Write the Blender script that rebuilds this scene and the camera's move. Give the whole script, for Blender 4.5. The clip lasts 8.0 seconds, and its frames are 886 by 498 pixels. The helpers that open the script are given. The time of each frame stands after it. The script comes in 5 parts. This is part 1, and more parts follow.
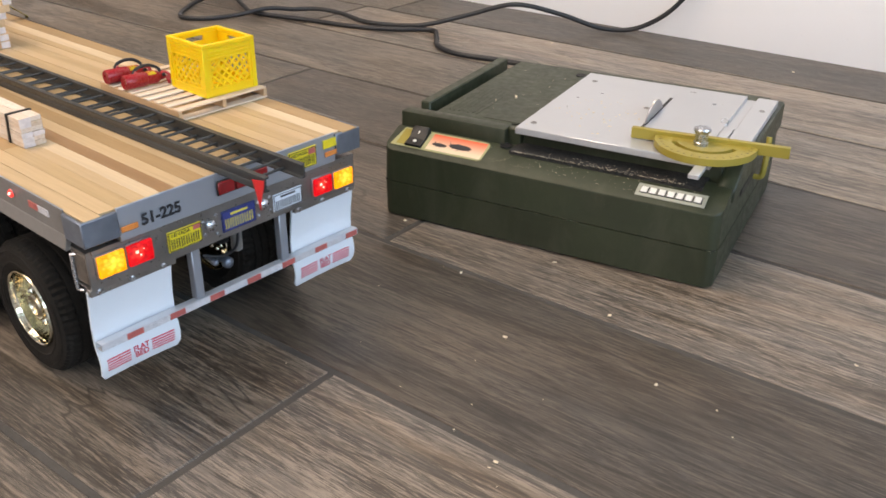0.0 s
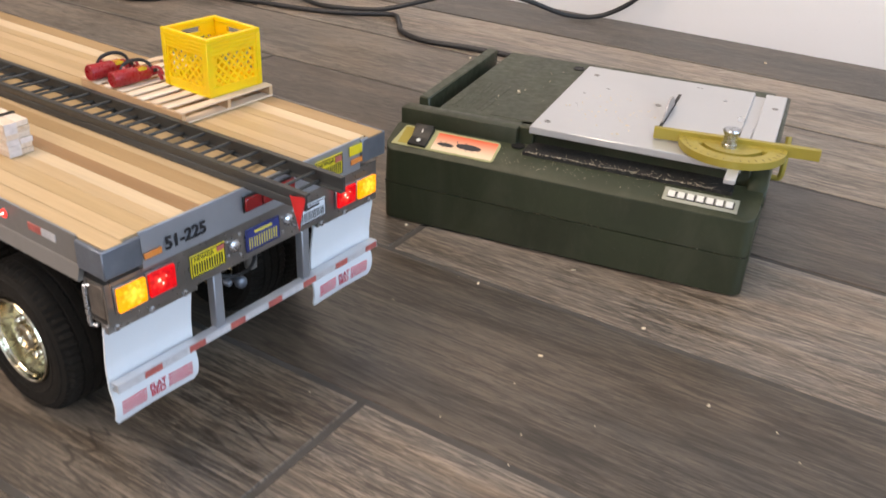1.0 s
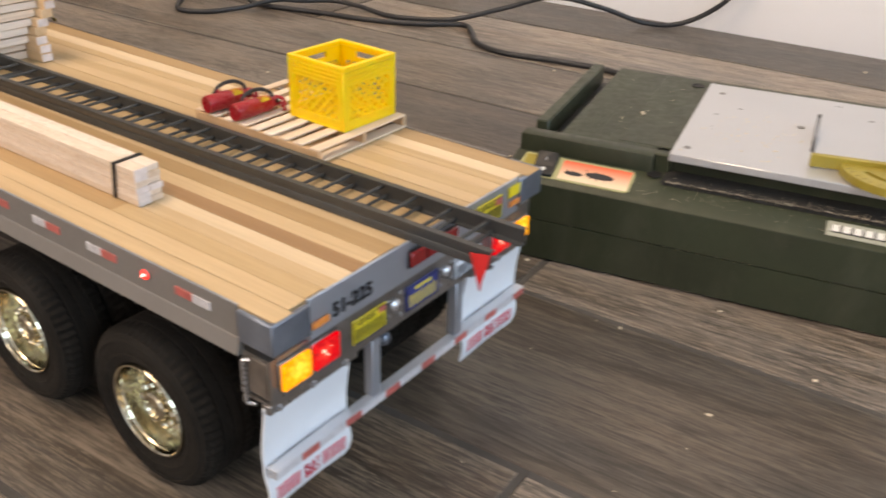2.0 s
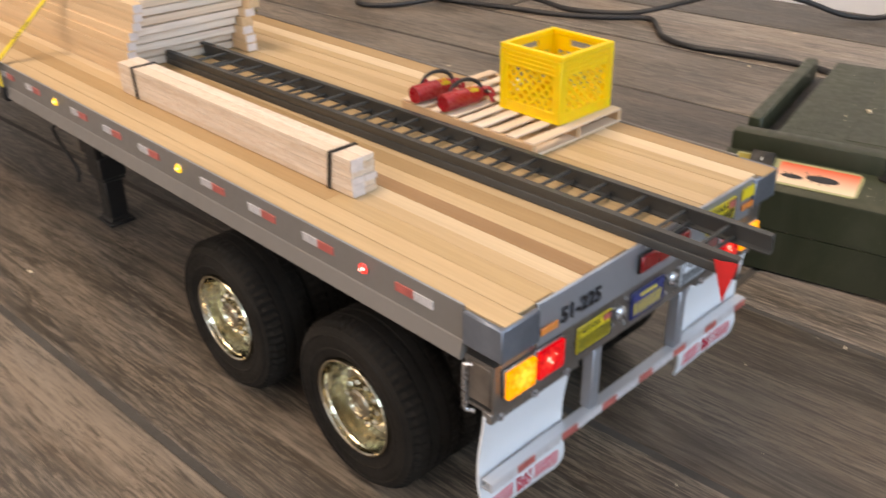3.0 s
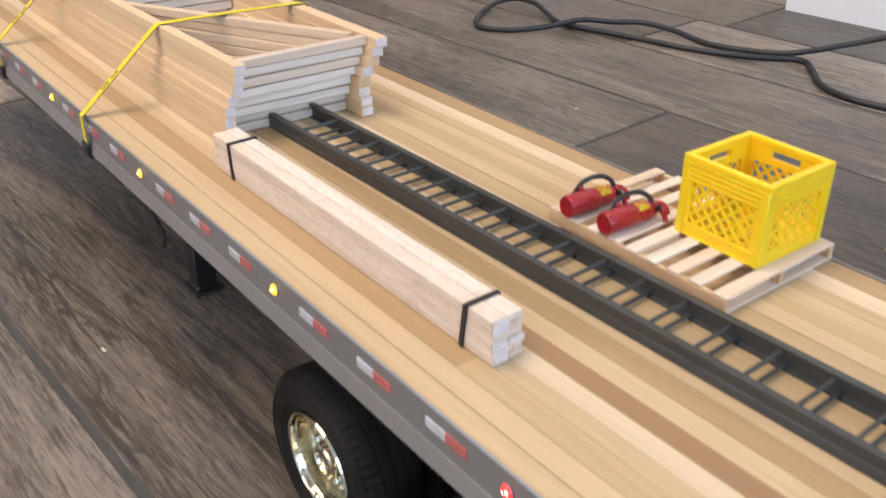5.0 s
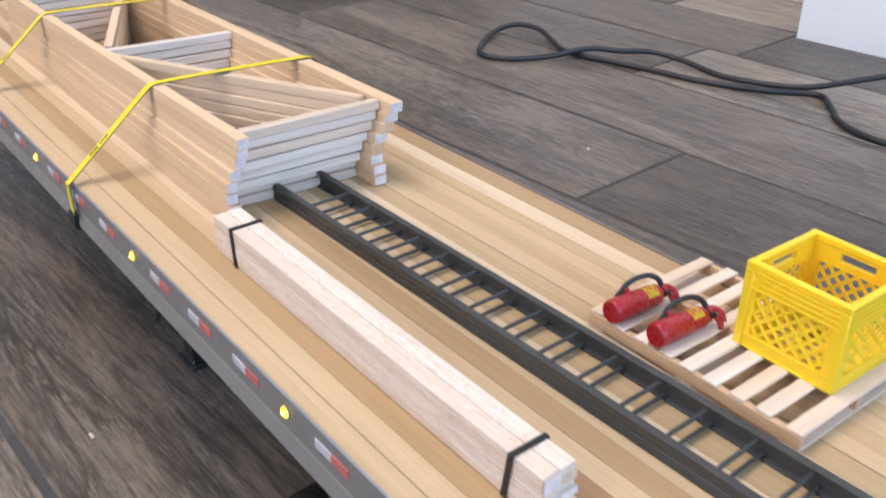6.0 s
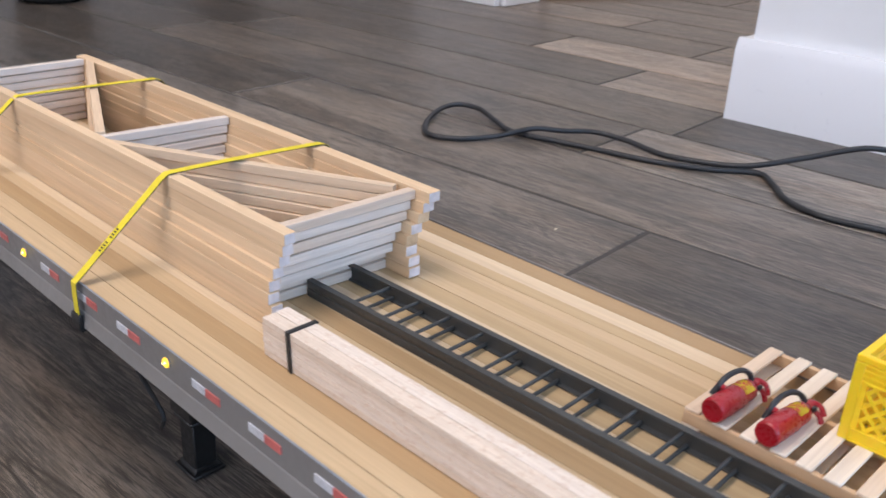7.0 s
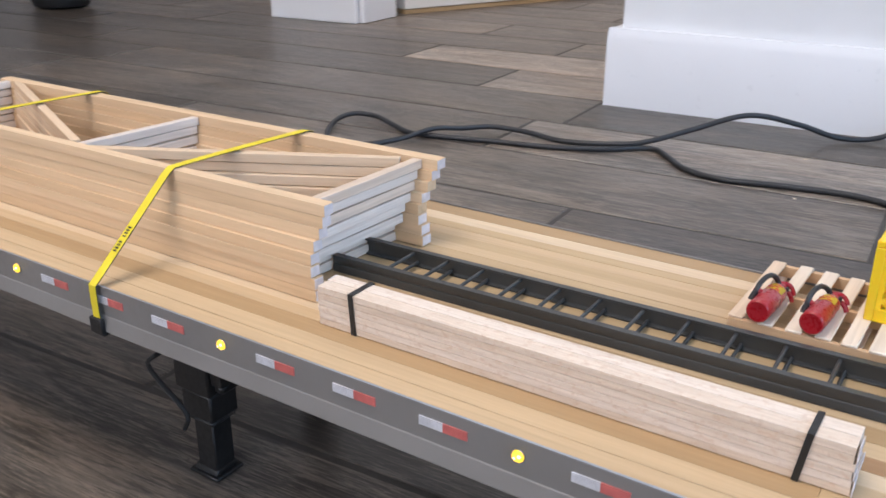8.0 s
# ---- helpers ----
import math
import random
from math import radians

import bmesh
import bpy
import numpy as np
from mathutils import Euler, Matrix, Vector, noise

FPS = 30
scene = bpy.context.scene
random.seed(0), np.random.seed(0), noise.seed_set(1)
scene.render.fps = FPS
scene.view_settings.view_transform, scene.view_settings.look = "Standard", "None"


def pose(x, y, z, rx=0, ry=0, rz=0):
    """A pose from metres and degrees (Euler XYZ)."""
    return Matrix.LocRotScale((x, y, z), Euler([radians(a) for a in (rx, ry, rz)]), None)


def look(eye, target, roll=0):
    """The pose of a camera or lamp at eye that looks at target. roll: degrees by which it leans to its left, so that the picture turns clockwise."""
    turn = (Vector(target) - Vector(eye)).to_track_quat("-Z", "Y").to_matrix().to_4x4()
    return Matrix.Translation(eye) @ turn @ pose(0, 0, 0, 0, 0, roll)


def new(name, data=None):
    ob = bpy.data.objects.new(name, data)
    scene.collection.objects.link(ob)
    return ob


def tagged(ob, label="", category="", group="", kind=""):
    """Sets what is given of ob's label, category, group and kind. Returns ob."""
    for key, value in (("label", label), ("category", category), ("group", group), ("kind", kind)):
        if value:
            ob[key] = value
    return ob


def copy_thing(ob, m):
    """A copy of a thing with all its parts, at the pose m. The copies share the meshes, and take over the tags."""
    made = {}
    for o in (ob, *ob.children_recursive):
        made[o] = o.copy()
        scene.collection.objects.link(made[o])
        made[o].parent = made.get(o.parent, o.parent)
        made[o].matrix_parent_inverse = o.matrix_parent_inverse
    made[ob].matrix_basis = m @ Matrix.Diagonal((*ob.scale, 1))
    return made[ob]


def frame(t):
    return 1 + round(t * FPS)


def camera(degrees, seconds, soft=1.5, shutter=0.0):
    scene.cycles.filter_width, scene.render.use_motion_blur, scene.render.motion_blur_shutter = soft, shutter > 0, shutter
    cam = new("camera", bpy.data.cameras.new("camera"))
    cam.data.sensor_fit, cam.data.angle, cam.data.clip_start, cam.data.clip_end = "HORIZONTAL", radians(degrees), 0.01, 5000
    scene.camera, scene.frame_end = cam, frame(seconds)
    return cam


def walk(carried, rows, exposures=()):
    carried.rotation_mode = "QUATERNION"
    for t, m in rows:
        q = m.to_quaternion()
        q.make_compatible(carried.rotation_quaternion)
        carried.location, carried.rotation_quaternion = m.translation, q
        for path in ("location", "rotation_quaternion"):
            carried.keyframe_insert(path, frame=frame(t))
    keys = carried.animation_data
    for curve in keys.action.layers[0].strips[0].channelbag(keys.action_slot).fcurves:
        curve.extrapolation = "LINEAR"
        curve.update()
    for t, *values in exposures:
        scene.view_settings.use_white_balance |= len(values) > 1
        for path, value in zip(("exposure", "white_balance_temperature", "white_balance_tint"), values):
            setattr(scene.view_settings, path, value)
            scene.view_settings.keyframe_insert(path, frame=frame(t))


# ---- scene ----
cam = camera(52.5, 8.0, soft=1.6, shutter=0.6)
PATH = [
    (0, (0.389, -0.273, 0.315), (-0.768, 1.072, -0.607), 0.4),
    (0.5, (0.35, -0.282, 0.316), (-0.738, 1.107, -0.626), 1.8),
    (1, (0.303, -0.279, 0.311), (-0.688, 1.169, -0.647), 2.7),
    (1.2, (0.283, -0.274, 0.312), (-0.691, 1.192, -0.639), 2.9),
    (2.3, (0.188, -0.275, 0.296), (-0.887, 1.106, -0.672), 0.9),
    (2.5, (0.178, -0.276, 0.291), (-0.945, 1.06, -0.687), 0.4),
    (3, (0.17, -0.278, 0.293), (-1.096, 0.935, -0.669), -1.1),
    (3.5, (0.159, -0.274, 0.296), (-1.189, 0.864, -0.646), -1.6),
    (4, (0.137, -0.265, 0.297), (-1.237, 0.841, -0.647), -1.4),
    (4.5, (0.109, -0.244, 0.298), (-1.275, 0.834, -0.663), -0.8),
    (4.7, (0.093, -0.235, 0.3), (-1.293, 0.834, -0.668), -0.5),
    (5.8, (0.031, -0.203, 0.322), (-1.351, 0.860, -0.661), 0.2),
    (6, (0.02, -0.202, 0.322), (-1.354, 0.881, -0.647), 0.3),
    (6.5, (-0.013, -0.213, 0.327), (-1.348, 0.966, -0.583), 1.5),
    (7, (-0.045, -0.244, 0.321), (-1.31, 1.07, -0.499), 2.6),
    (7.5, (-0.067, -0.284, 0.304), (-1.221, 1.147, -0.483), 0.7),
    (8, (-0.089, -0.315, 0.298), (-1.114, 1.225, -0.462), -0.0),
]
walk(cam, [(t, look(eye, target, roll)) for t, eye, target, roll in PATH],
     [(0.0, -0.14, 7200, 18), (1.2, -0.14, 7350, 20), (2.5, -0.22, 7900, 20), (4.0, -0.20, 7200, 22), (4.7, -0.17, 6800, 19), (5.8, -0.10, 5800, 17), (6.5, -0.16, 5900, 18), (7.0, -0.31, 5900, 18), (7.5, -0.27, 5900, 17), (8.0, -0.26, 5900, 16)])
scene.view_settings.exposure = 0.0

# ---- world and light ----
world = bpy.data.worlds.new("daylight")
scene.world = world
world.use_nodes = True
wn = world.node_tree.nodes
sky = wn.new("ShaderNodeTexSky")
sky.sky_type, sky.sun_disc = "NISHITA", False
sky.sun_elevation, sky.sun_rotation = radians(38), radians(120)
wn["Background"].inputs["Strength"].default_value = 0.10
world.node_tree.links.new(sky.outputs["Color"], wn["Background"].inputs["Color"])


def area_lamp(name, eye, target, width, height, power, colour):
    data = bpy.data.lights.new(name, "AREA")
    data.shape, data.size, data.size_y = "RECTANGLE", width, height
    data.energy, data.color = power, colour
    lamp = new(name, data)
    lamp.matrix_world = look(eye, target)
    return lamp


# daylight of the unseen east window and the warm ceiling lamp, with a made-up second of each
area_lamp("window_light", (3.12, -0.6, 1.62), (-3.0, -0.6, 0.2), 3.0, 1.35, 90, (0.49, 0.75, 1.0))
# added south window, unseen: lifts the near sides of trailer and cargo
area_lamp("window_light", (-0.4, -2.92, 1.62), (-0.4, 3.0, 0.0), 2.6, 1.35, 52, (1.0, 0.93, 0.84))
area_lamp("ceiling_light", (-0.90, -0.50, 2.52), (-0.90, -0.50, 0.0), 1.2, 1.2, 56, (1.0, 0.87, 0.70))
# added hall lamp, unseen: brightens the hall floor
area_lamp("ceiling_light", (-0.25, 2.1, 2.52), (-0.25, 2.1, 0.0), 0.6, 0.6, 34, (1.0, 0.94, 0.86))

# ---- materials ----
def nodes_of(name):
    m = bpy.data.materials.new(name)
    m.use_nodes = True
    t = m.node_tree
    return m, t, t.nodes["Principled BSDF"], t.links


def put(bsdf, **values):
    for key, value in values.items():
        bsdf.inputs[key.replace("_", " ")].default_value = value


def rgb(c):
    return (c[0], c[1], c[2], 1.0)


def mixed(t, links, a, b, fac):
    n = t.nodes.new("ShaderNodeMix")
    n.data_type = "RGBA"
    for slot, value in ((6, a), (7, b)):
        if isinstance(value, tuple):
            n.inputs[slot].default_value = rgb(value)
        else:
            links.new(value, n.inputs[slot])
    if isinstance(fac, float):
        n.inputs[0].default_value = fac
    else:
        links.new(fac, n.inputs[0])
    return n.outputs[2]


def ramp(t, links, value, stops):
    n = t.nodes.new("ShaderNodeValToRGB")
    e = n.color_ramp.elements
    while len(e) < len(stops):
        e.new(0.5)
    for item, (p, c) in zip(e, stops):
        item.position = p
        item.color = rgb(c) if isinstance(c, tuple) else (c, c, c, 1)
    links.new(value, n.inputs[0])
    return n.outputs[0]


def coords(t, links, scale, spread=0.0):
    """Object coordinates, scaled; each object is shifted by its own random number."""
    co = t.nodes.new("ShaderNodeTexCoord").outputs["Object"]
    if spread:
        info = t.nodes.new("ShaderNodeObjectInfo").outputs["Random"]
        v = t.nodes.new("ShaderNodeCombineXYZ")
        mul = t.nodes.new("ShaderNodeMath")
        mul.operation = "MULTIPLY"
        mul.inputs[1].default_value = spread
        links.new(info, mul.inputs[0])
        for i in range(3):
            links.new(mul.outputs[0], v.inputs[i])
        add = t.nodes.new("ShaderNodeVectorMath")
        links.new(co, add.inputs[0])
        links.new(v.outputs[0], add.inputs[1])
        co = add.outputs[0]
    mp = t.nodes.new("ShaderNodeMapping")
    mp.inputs["Scale"].default_value = scale
    links.new(co, mp.inputs["Vector"])
    return mp.outputs[0]


def noise_of(t, links, vec, scale=1.0, detail=4.0, rough=0.55, warp=0.0):
    n = t.nodes.new("ShaderNodeTexNoise")
    n.inputs["Scale"].default_value, n.inputs["Detail"].default_value = scale, detail
    n.inputs["Roughness"].default_value, n.inputs["Distortion"].default_value = rough, warp
    links.new(vec, n.inputs["Vector"])
    return n.outputs["Fac"]


def bump(t, links, bsdf, height, depth, strength=0.5):
    n = t.nodes.new("ShaderNodeBump")
    n.inputs["Strength"].default_value, n.inputs["Distance"].default_value = strength, depth
    links.new(height, n.inputs["Height"])
    links.new(n.outputs[0], bsdf.inputs["Normal"])


def plain(name, colour, rough=0.5, metal=0.0, vary=0.12, scale=120.0, depth=0.0002, coat=0.0, spec=0.5, jitter=0.08):
    """Paint, plastic or metal, with faint blotches, fine grain and a little uneven gloss."""
    m, t, b, links = nodes_of(name)
    vec = coords(t, links, (1, 1, 1), 3.0)
    n1 = noise_of(t, links, vec, scale * 0.25, 3)
    n2 = noise_of(t, links, vec, scale * 4, 3)
    dark = tuple(c * (1 - vary) for c in colour)
    light = tuple(min(1.0, c * (1 + vary)) for c in colour)
    links.new(ramp(t, links, n1, [(0.3, dark), (0.7, light)]), b.inputs["Base Color"])
    links.new(ramp(t, links, n2, [(0.3, max(0.02, rough - jitter)), (0.7, min(1.0, rough + jitter))]), b.inputs["Roughness"])
    put(b, Metallic=metal, Coat_Weight=coat, Specular_IOR_Level=spec)
    if depth:
        bump(t, links, b, n2, depth, 0.4)
    return m


def wood(name, tones, along="x", grain=900.0, rough=0.6, contrast=0.16, depth=0.0002, spread=7.0, streak=0.5, pull=0.035, fleck=0.0):
    """Sawn wood: a tone of its own for each piece, long grain and wider streaks."""
    m, t, b, links = nodes_of(name)
    lengths = {"x": (pull, 1, 1), "y": (1, pull, 1), "z": (1, 1, pull)}[along]
    vec = coords(t, links, lengths, spread)
    fine = noise_of(t, links, vec, grain, 4, 0.6)
    wide = noise_of(t, links, vec, grain * 0.20, 4, 0.55, 0.6)
    info = t.nodes.new("ShaderNodeObjectInfo").outputs["Random"]
    n = len(tones)
    own = ramp(t, links, info, [(i / max(1, n - 1), c) for i, c in enumerate(tones)])
    low = mixed(t, links, own, (0.16, 0.085, 0.035), 0.55)
    streaked = mixed(t, links, own, low, ramp(t, links, wide, [(0.42, 0.0), (0.78, streak)]))
    col = mixed(t, links, streaked, low, ramp(t, links, fine, [(0.35, contrast * 1.6), (0.68, 0.0)]))
    if fleck:
        spots = noise_of(t, links, coords(t, links, tuple(0.6 if v < 1 else 1 for v in lengths), spread), 520, 3, 0.65, 0.4)
        tan = mixed(t, links, own, (0.42, 0.23, 0.12), 0.5)
        col = mixed(t, links, col, tan, ramp(t, links, spots, [(0.54, 0.0), (0.66, fleck)]))
    links.new(col, b.inputs["Base Color"])
    put(b, Roughness=rough, Specular_IOR_Level=0.35)
    bump(t, links, b, fine, depth, 0.5)
    return m


def glowing(name, edge, middle, strength, size, uneven=0.4, facets=0.0, hot=(0, 0, 0)):
    """A lit lamp lens: hot about one spot, deeper towards its rim, broken up by small prisms."""
    m, t, b, links = nodes_of(name)
    co = t.nodes.new("ShaderNodeTexCoord").outputs["Object"]
    ln = t.nodes.new("ShaderNodeVectorMath")
    ln.operation = "DISTANCE"
    ln.inputs[1].default_value = hot
    links.new(co, ln.inputs[0])
    vor = t.nodes.new("ShaderNodeTexVoronoi")
    vor.inputs["Scale"].default_value = 420
    links.new(co, vor.inputs["Vector"])
    add = t.nodes.new("ShaderNodeMath")
    add.operation = "MULTIPLY_ADD"
    add.inputs[1].default_value = size * uneven
    links.new(vor.outputs["Distance"], add.inputs[0])
    links.new(ln.outputs["Value"], add.inputs[2])
    nrm = t.nodes.new("ShaderNodeMath")
    nrm.operation = "DIVIDE"
    nrm.inputs[1].default_value = size
    links.new(add.outputs[0], nrm.inputs[0])
    c = ramp(t, links, nrm.outputs[0], [(0.18, middle), (0.85, edge)])
    if facets:
        sep = t.nodes.new("ShaderNodeSeparateColor")
        links.new(vor.outputs["Color"], sep.inputs[0])
        c = mixed(t, links, c, tuple(v * 0.45 for v in edge), ramp(t, links, sep.outputs[0], [(0.15, facets), (0.55, 0.0)]))
    links.new(c, b.inputs["Emission Color"])
    put(b, Base_Color=rgb(tuple(v * 0.4 for v in edge)), Roughness=0.16, Emission_Strength=strength, Coat_Weight=0.3)
    return m


def tile_material(name, tones):
    """Wood-look porcelain: a tone of its own for each tile, grey and brown drifts, brushed fibres, dark cracks and pale scraped runs."""
    m, t, b, links = nodes_of(name)
    fibre = coords(t, links, (0.055, 1, 1), 9.0)
    dash = coords(t, links, (0.16, 1, 1), 7.0)
    band = coords(t, links, (0.045, 1, 1), 5.0)
    slow = coords(t, links, (0.25, 1, 1), 3.0)
    fine = noise_of(t, links, fibre, 1080, 3, 0.66, 0.35)
    lines = noise_of(t, links, fibre, 420, 4, 0.68, 0.7)
    pits = noise_of(t, links, dash, 560, 3, 0.60, 0.6)
    wide = noise_of(t, links, band, 62, 4, 0.60, 1.6)
    drift = noise_of(t, links, slow, 11, 4, 0.60, 1.4)
    hue = noise_of(t, links, slow, 17, 3, 0.55, 1.0)
    where = noise_of(t, links, slow, 26, 4, 0.60, 1.2)
    info = t.nodes.new("ShaderNodeObjectInfo").outputs["Random"]
    own = ramp(t, links, info, [(0.0, tones[0]), (1.0, tones[1])])
    g = tones[0][0] / 0.125
    grey = mixed(t, links, own, (0.114 * g, 0.107 * g, 0.101 * g), 0.62)
    rust = mixed(t, links, own, (0.150 * g, 0.098 * g, 0.062 * g), 0.55)
    own = mixed(t, links, own, grey, ramp(t, links, hue, [(0.46, 0.0), (0.60, 0.90)]))
    own = mixed(t, links, own, rust, ramp(t, links, hue, [(0.34, 0.75), (0.44, 0.0)]))
    dark = mixed(t, links, own, (0.014, 0.011, 0.009), 0.72)
    pale = mixed(t, links, own, tuple(v * 3.3 for v in tones[1]), 0.46)
    c = mixed(t, links, own, dark, ramp(t, links, wide, [(0.52, 0.0), (0.62, 0.74)]))
    c = mixed(t, links, c, pale, ramp(t, links, wide, [(0.34, 0.62), (0.45, 0.0)]))
    c = mixed(t, links, c, pale, ramp(t, links, drift, [(0.51, 0.0), (0.64, 0.66)]))
    c = mixed(t, links, c, dark, ramp(t, links, drift, [(0.35, 0.62), (0.47, 0.0)]))
    c = mixed(t, links, c, pale, ramp(t, links, lines, [(0.54, 0.0), (0.61, 0.60)]))
    c = mixed(t, links, c, dark, ramp(t, links, lines, [(0.37, 0.80), (0.465, 0.0)]))
    brushed = mixed(t, links, c, pale, ramp(t, links, fine, [(0.53, 0.0), (0.60, 0.72)]))
    brushed = mixed(t, links, brushed, dark, ramp(t, links, fine, [(0.39, 0.86), (0.47, 0.0)]))
    brushed = mixed(t, links, brushed, dark, ramp(t, links, pits, [(0.34, 0.70), (0.43, 0.0)]))
    c = mixed(t, links, c, brushed, ramp(t, links, where, [(0.40, 0.35), (0.58, 1.0)]))
    crack = noise_of(t, links, coords(t, links, (0.09, 1, 1), 11.0), 17, 4, 0.55, 0.8)
    c = mixed(t, links, c, dark, ramp(t, links, crack, [(0.488, 0.0), (0.500, 0.85), (0.512, 0.0)]))
    links.new(c, b.inputs["Base Color"])
    links.new(ramp(t, links, fine, [(0.3, 0.46), (0.7, 0.29)]), b.inputs["Roughness"])
    put(b, Specular_IOR_Level=0.55)
    bump(t, links, b, lines, 0.0005, 0.5)
    return m


TILES = {tone: tile_material("wood_look_tile", ((0.125 * tone, 0.101 * tone, 0.079 * tone), (0.143 * tone, 0.115 * tone, 0.090 * tone))) for tone in (0.5, 0.55, 0.65, 0.75, 0.9, 1.05, 1.2, 1.3, 1.45, 1.75, 1.9)}
GROUT = plain("grout", (0.072, 0.066, 0.060), 0.85, 0, 0.15, 200, 0.0004)
WALL = plain("white_wall_paint", (0.80, 0.80, 0.81), 0.6, 0, 0.02, 30, 0.0003)
TRIM = plain("white_trim_paint", (0.80, 0.80, 0.82), 0.35, 0, 0.02, 20, 0.0)
CEILING = plain("ceiling_paint", (0.78, 0.77, 0.75), 0.8, 0, 0.02, 20, 0.0005)
DECK = {tone: wood(tone + "_deck_wood", [c, tuple(v * 1.1 for v in c)], "x", 800, 0.42, 0.15, 0.0002, 7.0, 0.45) for tone, c in (
    ("cream", (0.69, 0.540, 0.360)), ("light", (0.590, 0.428, 0.252)), ("honey", (0.505, 0.360, 0.198)), ("tan", (0.425, 0.282, 0.144)), ("brown", (0.345, 0.205, 0.105)))}
BASS = wood("basswood", [(0.74, 0.530, 0.328), (0.76, 0.555, 0.350), (0.71, 0.495, 0.295)], "x", 700, 0.62, 0.14)
STRINGER = wood("tan_stringer_wood", [(0.60, 0.40, 0.235), (0.66, 0.455, 0.28)], "x", 900, 0.8, 0.10)
BASSY = wood("basswood_across", [(0.76, 0.575, 0.395), (0.80, 0.63, 0.45), (0.72, 0.525, 0.345)], "y", 900, 0.65, 0.16)
BALSA = wood("balsa", [(0.79, 0.65, 0.52), (0.84, 0.725, 0.62), (0.74, 0.585, 0.445)], "x", 900, 0.85, 0.26, 0.0005, 7.0, 0.30, 0.06, 0.70)
END_PAINT = plain("lavender_white_end_paint", (0.68, 0.615, 0.60), 0.7, 0, 0.14, 900, 0.0002)
WEBWOOD = wood("pale_web_wood", [(0.81, 0.69, 0.585), (0.84, 0.745, 0.66), (0.77, 0.62, 0.49)], "y", 900, 0.65, 0.18, streak=0.8)
PALLET = wood("pallet_wood", [(0.80, 0.67, 0.53), (0.85, 0.75, 0.63), (0.76, 0.60, 0.45)], "y", 900, 0.7, 0.12)
ALU = plain("brushed_aluminium", (0.45, 0.50, 0.58), 0.38, 0.75, 0.06, 90, 0.0001)
RAIL = plain("grey_rail_paint", (0.222, 0.210, 0.201), 0.42, 0.15, 0.06, 60, 0.0001)
STEEL = plain("bare_steel", (0.31, 0.30, 0.295), 0.34, 0.85, 0.22, 120, 0.0002)
DARKSTEEL = plain("corner_casting_steel", (0.22, 0.255, 0.315), 0.40, 0.7, 0.25, 160, 0.0003)
BLACK = plain("black_paint", (0.012, 0.012, 0.0125), 0.5, 0, 0.2, 90)
BUMPER = plain("bright_aluminium_tube", (0.60, 0.62, 0.66), 0.36, 0.35, 0.06, 120, 0.0001)
BLOCK = plain("dark_brown_block", (0.17, 0.145, 0.125), 0.5, 0.5, 0.4, 260, 0.0004)
RUBBER = plain("tyre_rubber", (0.0165, 0.0145, 0.0125), 0.88, 0, 0.45, 120, 0.0005, 0.0, 0.2)
CABLE = plain("cable_rubber", (0.020, 0.021, 0.024), 0.5, 0, 0.2, 120, 0.0002)
CHROME = plain("chrome", (0.67, 0.62, 0.49), 0.09, 1.0, 0.12, 150, 0.00025)
BOLT = plain("bolt_zinc", (0.50, 0.52, 0.56), 0.28, 1.0, 0.08, 200, 0.0)
WHITE = plain("white_plastic", (0.765, 0.815, 0.88), 0.4, 0, 0.03, 60, 0.0002)
TAPE_W = plain("tape_white", (0.62, 0.62, 0.66), 0.3, 0.1, 0.12, 900, 0.0002)
TAPE_R = plain("tape_red", (0.52, 0.13, 0.115), 0.35, 0, 0.18, 700, 0.0002)
RED_INK = plain("red_ink", (0.62, 0.03, 0.07), 0.5, 0, 0.1, 300, 0.0)
BLACK_INK = plain("black_ink", (0.02, 0.02, 0.025), 0.5, 0, 0.1, 300, 0.0)
BLUE_PLATE = plain("plate_blue", (0.035, 0.05, 0.22), 0.4, 0, 0.15, 500, 0.0)
YELLOW_PLATE = plain("plate_yellow", (0.78, 0.62, 0.03), 0.4, 0, 0.08, 400, 0.0)
WHITE_PLATE = plain("plate_white", (0.72, 0.78, 0.86), 0.35, 0, 0.05, 400, 0.0)
YELLOW_INK = plain("yellow_ink", (0.80, 0.66, 0.10), 0.5, 0, 0.05, 400, 0.0)
ORANGE = plain("orange_lens", (0.75, 0.25, 0.06), 0.25, 0, 0.1, 400, 0.0)
REDLENS = plain("dark_red_lens", (0.32, 0.012, 0.015), 0.18, 0, 0.2, 400, 0.0, 0.4)
AMBER_LIT = glowing("lit_amber_lens", (1.0, 0.36, 0.003), (1.0, 0.86, 0.10), 1.5, 0.0105, 0.45, 0.45, (0, 0.0010, 0.0010))
RED_LIT = glowing("lit_red_lens", (0.60, 0.002, 0.007), (1.0, 0.10, 0.06), 1.35, 0.0080, 0.5, 0.5, (0, -0.0015, 0.0008))
AMBER_LED = glowing("lit_amber_lamp", (0.95, 0.55, 0.003), (1.0, 0.86, 0.14), 1.9, 0.0034, 0.1)
RED_LED = glowing("lit_red_lamp", (0.9, 0.015, 0.015), (1.0, 0.14, 0.10), 2.0, 0.0034, 0.1)
RED_GLINT = glowing("red_tail_bulb", (1.0, 0.35, 0.25), (1.0, 0.72, 0.60), 2.2, 0.0012, 0.1)
AMBER_HOT = glowing("amber_bulb", (1.0, 0.72, 0.12), (1.0, 0.95, 0.60), 5.5, 0.0012, 0.1)
